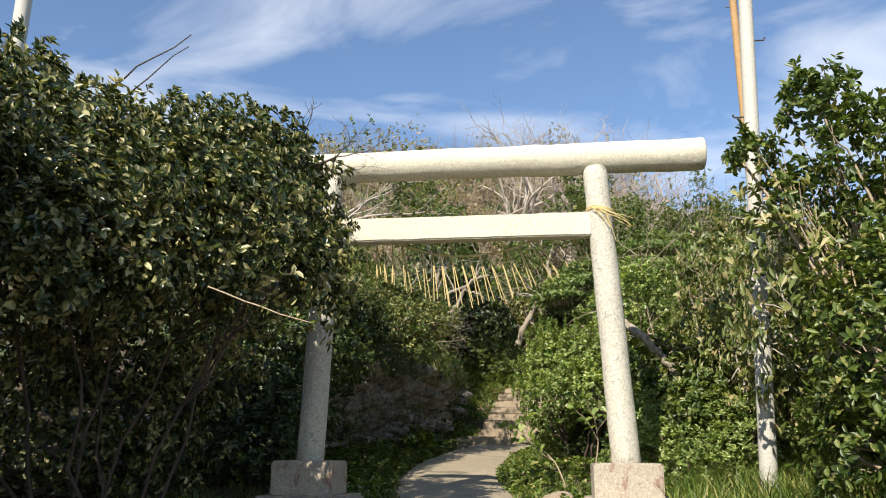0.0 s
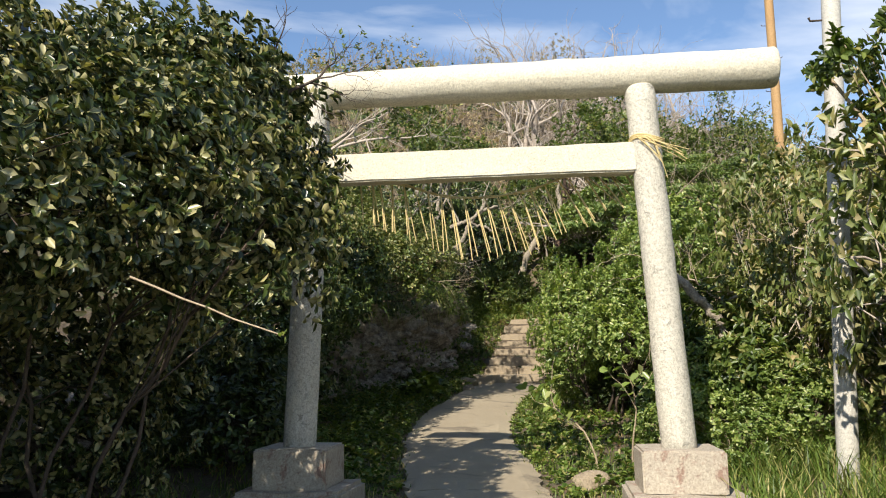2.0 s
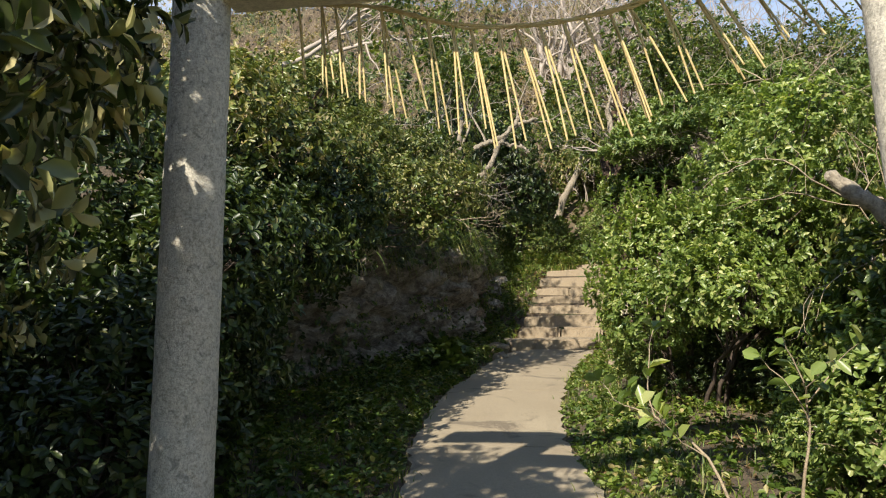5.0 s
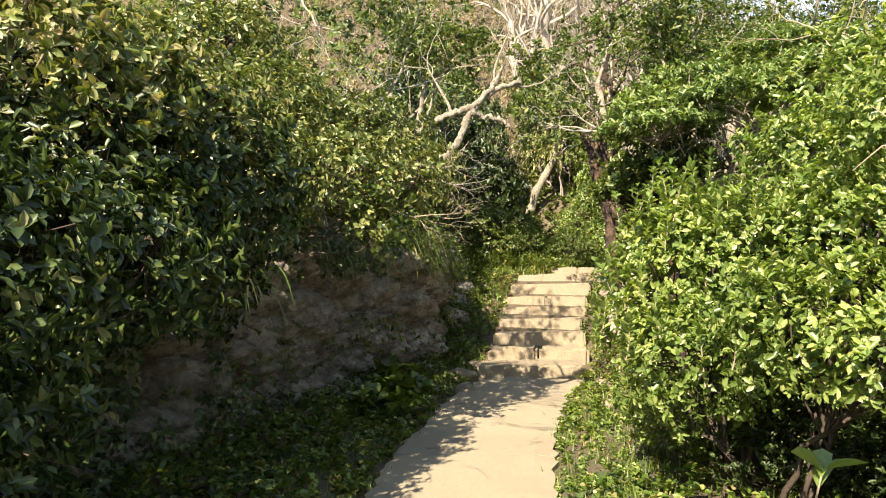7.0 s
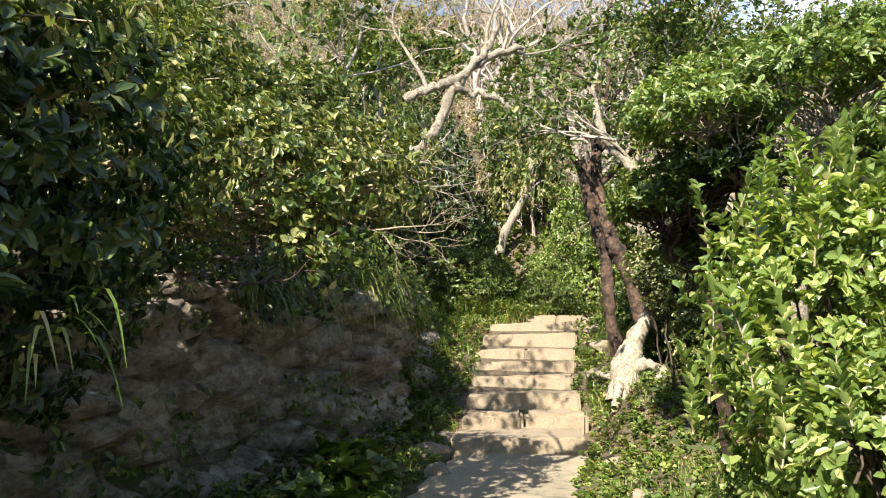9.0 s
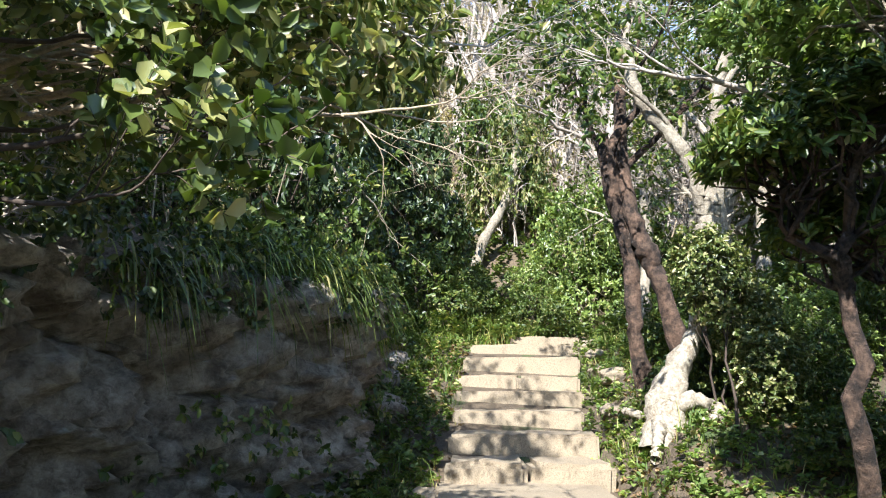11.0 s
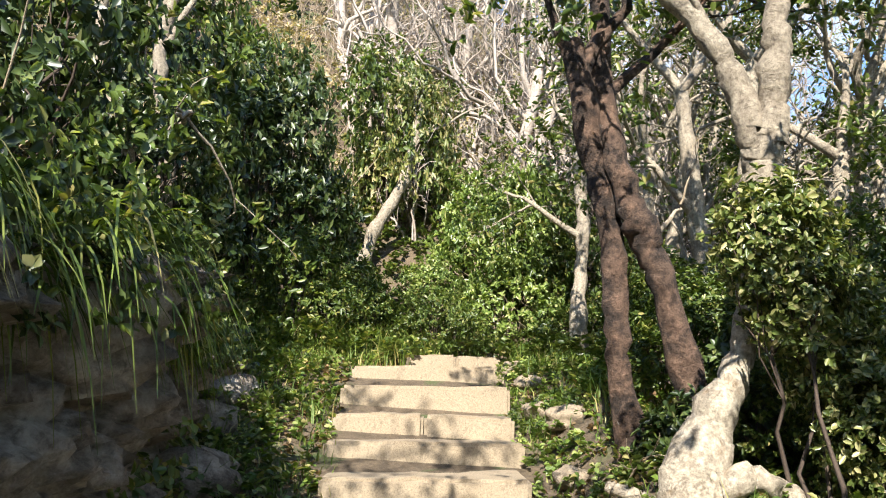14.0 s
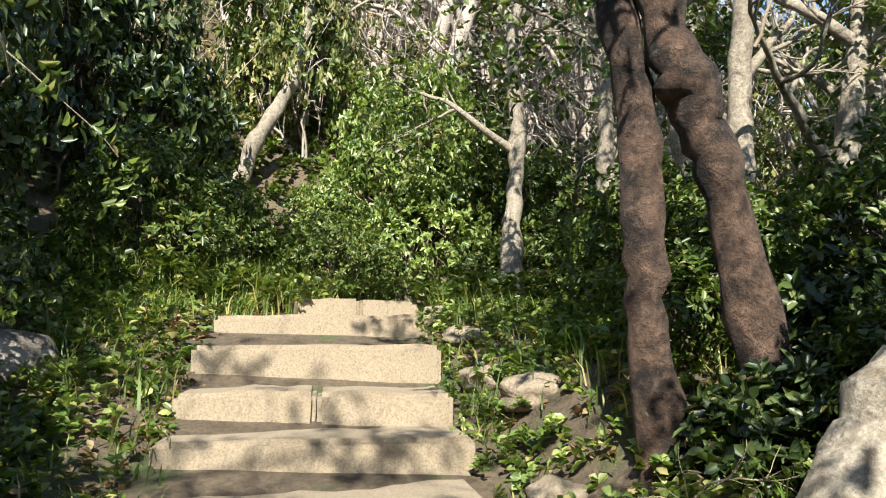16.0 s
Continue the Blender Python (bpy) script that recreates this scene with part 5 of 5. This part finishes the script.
big_bush("shrub", 0.95, 20.2, ((0.98, 20.1, 2.6, 0.3, 0.25, 0.4), (1.3, 20.05, 2.75, 0.32, 0.28, 0.45), (0.78, 20.3, 2.55, 0.2, 0.2, 0.35), (1.5, 20.5, 3.0, 0.35, 0.3, 0.5)),
         900, 8, 0.07, 0.036, L_SHADE, M_DARKTWIG, "dark shrub at the foot of the twin trunks", "shrub", 172, 5, 0.0, -0.8, 0.5, None, 0.014)
for k, (x, y, lean, r, hgt) in enumerate(((2.5, 24.2, 0.0, 0.1, 2.6), (2.6, 22.9, -0.1, 0.12, 3.0), (3.05, 23.0, 0.05, 0.12, 3.4), (3.6, 22.7, 0.18, 0.13, 2.2), (4.3, 23.0, 0.1, 0.12, 2.6), (4.85, 23.2, -0.05, 0.15, 3.0), (5.6, 23.6, 0.1, 0.13, 3.0), (2.0, 25.4, 0.0, 0.11, 3.2), (3.4, 25.6, 0.1, 0.12, 3.0), (4.4, 26.2, -0.05, 0.12, 3.0), (6.6, 25.6, 0.1, 0.12, 2.8), (5.4, 27.4, 0.0, 0.12, 3.0))):
    z = float(height(x, y)) - 0.1
    a, b = x + lean * hgt * 0.5 + 0.1 * math.sin(k * 3), x + lean * hgt
    tree("wood_tree", (((x, y, z, r * 1.3), (x - 0.05, y, z + 0.6, r), (a, y + 0.1, z + hgt * 0.55, r * 0.85), (b, y, z + hgt, r * 0.6)),), M_PALE,
         "gnarled pale-barked coastal tree with forking bare limbs", "tree", 70 + k,
         tuple(((b, y, z + hgt), (math.cos(q * 2.1 + k), 0.4 * math.sin(q * 2.1), 1.0), 1.2, r * 0.5, 3) for q in range(3)) + (((a, y + 0.1, z + hgt * 0.55), (0.8 * (-1) ** k, 0.2, 0.8), 1.0, r * 0.5, 3),),
         (L_MID, 4, 0.095) if k % 3 else None, 10)


def bare_tree_meshes(seed):
    rng = np.random.default_rng(seed)
    trunk = wander(rng, (0, 0, 0), (rng.normal(0, 0.15), rng.normal(0, 0.1), 1), 1.6, 7, 0.12)
    out = [("trunk", mesh_of("trunk", *tubes([(trunk, np.linspace(0.07, 0.045, 8))], 8), True))]
    for q in range(4):
        a = q * 1.6 + rng.uniform(0, 0.8)
        out.append(("limb", mesh_of("limb", *tubes(branching(rng, trunk[4 + q % 4], (math.cos(a), math.sin(a), 0.9), 1.0, 0.034, 3, 3, 0.26, 0.06, None, 0.85), 3), True)))
    return out


BARE = [bare_tree_meshes(s) for s in (401, 402, 403)]
TAN = [bare_tree_meshes(s) for s in (405, 406, 407)]
rng = np.random.default_rng(404)
for k in range(62):
    x, y = (rng.uniform(-1.2, 6.5), rng.uniform(27.8, 30.4)) if k < 24 or k >= 46 else (rng.uniform(0.0, 9.0), rng.uniform(28.5, 31.5)) if k >= 34 else (rng.uniform(2.4, 7.5), rng.uniform(24.8, 28.0))
    if -1.6 < x < 0.6 and y < 29.6:
        y += 2.2
    z = float(height(x, y)) - 0.05
    s = rng.uniform(1.0, 1.6) if k < 34 else rng.uniform(1.5, 2.2)
    th = empty("bare_tree", x, y, z, "bare grey tangled tree on the slope behind the steps", "tree", "bare trees on the slope")
    th.matrix_basis = pose(x, y, z, 0, 0, rng.uniform(0, 360)) @ Matrix.Scale(s, 4)
    for name, me in BARE[k % 3]:
        part(name, me, M_GREYTWIG, th)

for k in range(10):
    x, y = rng.uniform(2.3, 5.6), rng.uniform(9.2, 14.5)
    th = empty("dry_shrub", x, y, float(height(x, y)) - 0.05, "dry tan leafless shrub among evergreens", "shrub", "dry shrubs behind the gate")
    th.matrix_basis = pose(x, y, float(height(x, y)) - 0.05, 0, 0, rng.uniform(0, 360)) @ Matrix.Scale(rng.uniform(0.95, 1.3), 4)
    for name, me in TAN[k % 3]:
        part(name, me, M_TWIG, th)

tree("leaning_sapling", (((-1.1, 27.6, 4.3, 0.12), (-0.75, 27.6, 5.2, 0.11), (-0.56, 27.6, 5.76, 0.1), (-0.17, 27.6, 6.42, 0.09), (-0.05, 27.6, 6.97, 0.07), (0.1, 27.7, 7.8, 0.05)),), M_PALE,
     "slim pale tree leaning out of the slope", "tree", 90, (((-0.05, 27.6, 6.97), (0.4, 0, 1), 1.0, 0.04, 2), ((0.1, 27.7, 7.8), (-0.5, 0, 1), 1.0, 0.04, 2)), (L_MID, 5, 0.09))
tree("shade_tree", (((-3.2, 22.6, 3.3, 0.12), (-3.15, 22.5, 5.1, 0.09), (-3.5, 22.5, 6.0, 0.07), (-3.48, 22.5, 6.9, 0.05)), ((-2.9, 22.8, 3.3, 0.1), (-2.8, 22.6, 5.0, 0.08), (-2.95, 22.5, 6.0, 0.06), (-2.8, 22.5, 7.0, 0.04))), M_PALE,
     "slender trees in shade on top of the bank", "tree", 91, (((-3.5, 22.5, 6.0), (0.6, -0.2, 0.8), 1.2, 0.04, 3), ((-2.95, 22.5, 6.0), (0.5, -0.3, 0.9), 1.2, 0.04, 3), ((-2.8, 22.5, 7.0), (-0.6, 0, 0.8), 1.2, 0.04, 3), ((-3.15, 22.5, 5.1), (0.7, -0.6, 0.2), 1.3, 0.035, 2)), (L_MID, 8, 0.1))
# bleached dead limb over the bank
tree("dead_limb", (
    ((-1.7, 15.1, 3.95, 0.04), (-1.52, 14.95, 4.06, 0.04), (-1.42, 14.9, 4.22, 0.036), (-1.28, 14.9, 4.5, 0.034), (-1.14, 14.9, 4.64, 0.03), (-0.84, 14.9, 4.74, 0.02)),
    ((-1.66, 14.9, 4.38, 0.034), (-1.5, 14.88, 4.44, 0.036), (-1.28, 14.88, 4.5, 0.032), (-1.1, 14.88, 4.7, 0.026), (-0.98, 14.88, 4.9, 0.018)),
    ((-1.3, 14.86, 4.46, 0.025), (-1.15, 14.86, 4.38, 0.022), (-1.0, 14.86, 4.36, 0.018), (-0.95, 14.86, 4.29, 0.011))),
    M_PALE, "bleached bare dead limb arching out of the scrub", "dead branch", 95,
    (((-1.1, 14.88, 4.7), (0.3, 0.1, 1), 0.5, 0.016, 2), ((-1.5, 14.88, 4.44), (-0.5, 0.1, 1), 0.6, 0.018, 2), ((-0.95, 14.9, 4.7), (0.8, 0, 0.3), 0.4, 0.014, 2)))


def bare_spray(name, start, way, length, radius, depth, seed, mat, label, buds=None, bend=0.16):
    th = empty(name, *start, label, "branch")
    rng = np.random.default_rng(seed)
    ends = []
    v, f = tubes(branching(rng, (0, 0, 0), way, length, radius, depth, 4, bend, 0.02, ends, 0.55), 5)
    part("twig", mesh_of("twig", v, f, True), mat, th)["kind"] = "stuff"
    if buds:
        p = np.array([e[0] for e in ends])
        d = np.array([e[1] for e in ends])
        v, f = leaves(rng, p, d, buds[1], buds[2], buds[2] * buds[3])
        part("foliage", mesh_of("foliage", v, f), buds[0], th)
    return th


# limbs over the path that dapple the steps; three high ones added for this
for k, (x, y, z, n) in enumerate(((-4.2, 15.3, 6.0, 1.25), (-4.4, 16.4, 6.3, 1.35), (-4.3, 14.9, 5.7, 1.2))):
    bare_spray("overhanging_limb", (x, y, z), (0.95, 0.12, 0.16), n, 0.04, 3, 531 + k, M_GREYTWIG, "long grey limb of the bank tree reaching high over the steps", (L_MID, 4, 0.1, 0.5))
bare_spray("overhanging_limb", (-2.9, 16.4, 4.7), (0.9, 0.1, 0.4), 1.0, 0.03, 3, 513, M_GREYTWIG, "bare grey limb reaching over the steps", (L_MID, 3, 0.09, 0.45))
bare_spray("overhanging_limb", (0.9, 17.4, 4.6), (-0.8, 0.1, 0.5), 0.9, 0.03, 3, 514, M_GREYTWIG, "bare grey limb reaching over the steps", (L_MID, 3, 0.085, 0.45))
bare_spray("bare_branch", (-1.95, 6.6, 3.75), (0.9, 0.0, 0.65), 0.42, 0.018, 3, 501, M_DARKTWIG, "leafless dark branch sticking out of the big bush")
bare_spray("bare_branch", (-1.95, 6.6, 3.8), (0.3, 0.0, 1.0), 0.4, 0.014, 2, 502, M_DARKTWIG, "leafless dark branch sticking out of the big bush")
bare_spray("bare_branch", (-3.3, 5.5, 4.1), (0.9, 0, 0.5), 1.0, 0.009, 0, 503, M_DARKTWIG, "thin bare shoot above the big bush")
bare_spray("bare_branch", (-3.2, 5.5, 4.0), (0.9, 0, 0.25), 0.85, 0.008, 0, 504, M_DARKTWIG, "thin bare shoot above the big bush")
bare_spray("thorny_shoot", (-1.7, 4.4, 2.3), (0.9, 0, -0.42), 0.75, 0.006, 0, 505, M_TWIG, "thin arching shoot with pale leaf tips", (L_BRIGHT, 5, 0.03, 0.5), 0.06)
bare_spray("leafy_branch", (-2.75, 14.35, 3.3), (0.9, -0.15, -0.2), 0.45, 0.009, 2, 506, M_DARKTWIG, "overhanging branch of large pale-green heart-shaped leaves", (L_BANK, 5, 0.06, 0.85))
bare_spray("leafy_branch", (-2.7, 14.15, 3.2), (0.8, -0.1, -0.35), 0.45, 0.012, 2, 507, M_DARKTWIG, "overhanging branch of large pale-green heart-shaped leaves", (L_MID, 5, 0.06, 0.85))
bare_spray("hanging_twig", (-2.2, 15.0, 4.0), (0.7, -0.2, -0.3), 0.7, 0.012, 3, 508, M_GREYTWIG, "tangle of bare grey twigs hanging over the bank")
bare_spray("hanging_twig", (-2.1, 14.5, 3.5), (0.7, -0.2, -0.3), 0.45, 0.01, 3, 509, M_TWIG, "tangle of bare tan twigs hanging over the bank")
bare_spray("leafy_branch", (-2.7, 14.2, 3.05), (0.7, -0.1, -0.1), 0.4, 0.009, 2, 517, M_DARKTWIG, "overhanging branch of large pale-green heart-shaped leaves", (L_BANK, 5, 0.06, 0.85))
bare_spray("leafy_branch", (-2.75, 14.3, 3.55), (0.8, -0.1, -0.1), 0.45, 0.009, 2, 518, M_DARKTWIG, "overhanging branch of large pale-green heart-shaped leaves", (L_MID, 5, 0.06, 0.85))
bare_spray("hanging_twig", (-1.95, 14.9, 3.95), (0.7, -0.3, -0.2), 0.5, 0.009, 2, 519, M_GREYTWIG, "tangle of bare grey twigs hanging over the bank")
bare_spray("broad_leaf_shoot", (0.42, 9.6, 0.95), (-0.25, -0.08, 1.0), 0.75, 0.012, 1, 520, M_TWIG, "tall weed with large yellow-green leaves beside the path", (L_BRIGHT, 4, 0.12, 0.6))
bare_spray("broad_leaf_shoot", (0.75, 9.4, 0.95), (-0.15, -0.08, 1.0), 0.7, 0.012, 1, 521, M_TWIG, "tall weed with large yellow-green leaves beside the path", (L_BRIGHT, 4, 0.11, 0.6))
bare_spray("dead_sprouts", (0.5, 20.25, 2.4), (0.1, -0.3, 1.0), 0.3, 0.01, 2, 522, M_TWIG, "dry tan sprouts at the foot of a tree")
bare_spray("dead_sprouts", (0.9, 20.15, 4.2), (0.3, -0.1, 1.0), 0.3, 0.008, 2, 523, M_TWIG, "dry tan sprouts on a tree trunk")
tree("fallen_root", (((0.32, 20.0, 2.45, 0.03), (0.4, 19.9, 2.42, 0.035), (0.55, 19.85, 2.36, 0.035), (0.7, 19.9, 2.3, 0.03)),), M_PALE, "short pale root lying at the foot of a tree", "root", 97)
tree("broken_limb", (((1.2, 10.1, 3.0, 0.05), (1.42, 10.0, 2.77, 0.05), (1.75, 10.0, 2.42, 0.045), (1.8, 10.0, 2.0, 0.03)),), M_PALE, "stripped tan limb lying in the shrubs", "branch", 96)


# ---- loose stones ----
def stone(x, y, s, flat, seed, mat=M_STONE, sink=0.35):
    bm = bmesh.new()
    bmesh.ops.create_icosphere(bm, subdivisions=3, radius=1.0)
    for v in bm.verts:
        v.co += noise.noise_vector(v.co * 1.1 + Vector((seed * 3.7, 0, 0))) * 0.45 + noise.noise_vector(v.co * 4 + Vector((seed, 0, 0))) * 0.08
        v.co = Vector((v.co.x * s * 1.2, v.co.y * s, v.co.z * s * flat))
    for f in bm.faces:
        f.smooth = True
    ob = part("stone", bm, mat)
    ob.matrix_basis = pose(x, y, float(height(x, y)) + s * flat * (1 - 2 * sink) * 0.6, 0, 0, seed * 47)
    return tagged(ob, "rough tan field stone half sunk in the verge", "stone", "stones on the verges")


for k, (x, y, s, flat) in enumerate(((0.36, 9.05, 0.17, 0.7), (0.55, 22.3, 0.15, 0.6), (0.62, 21.7, 0.17, 0.6), (0.72, 23.1, 0.16, 0.6), (0.85, 24.4, 0.2, 0.6), (0.38, 20.9, 0.12, 0.7), (-1.62, 17.6, 0.14, 0.8), (-1.75, 18.3, 0.2, 0.8), (-1.6, 19.0, 0.15, 0.8), (0.12, 17.7, 0.12, 0.7), (0.1, 16.4, 0.1, 0.7), (-2.15, 22.4, 0.25, 0.7), (-2.2, 21.7, 0.22, 0.8), (-2.1, 20.8, 0.3, 0.7))):
    stone(x, y, s, flat, k + 1, M_ROCK if s > 0.21 else M_STONE)
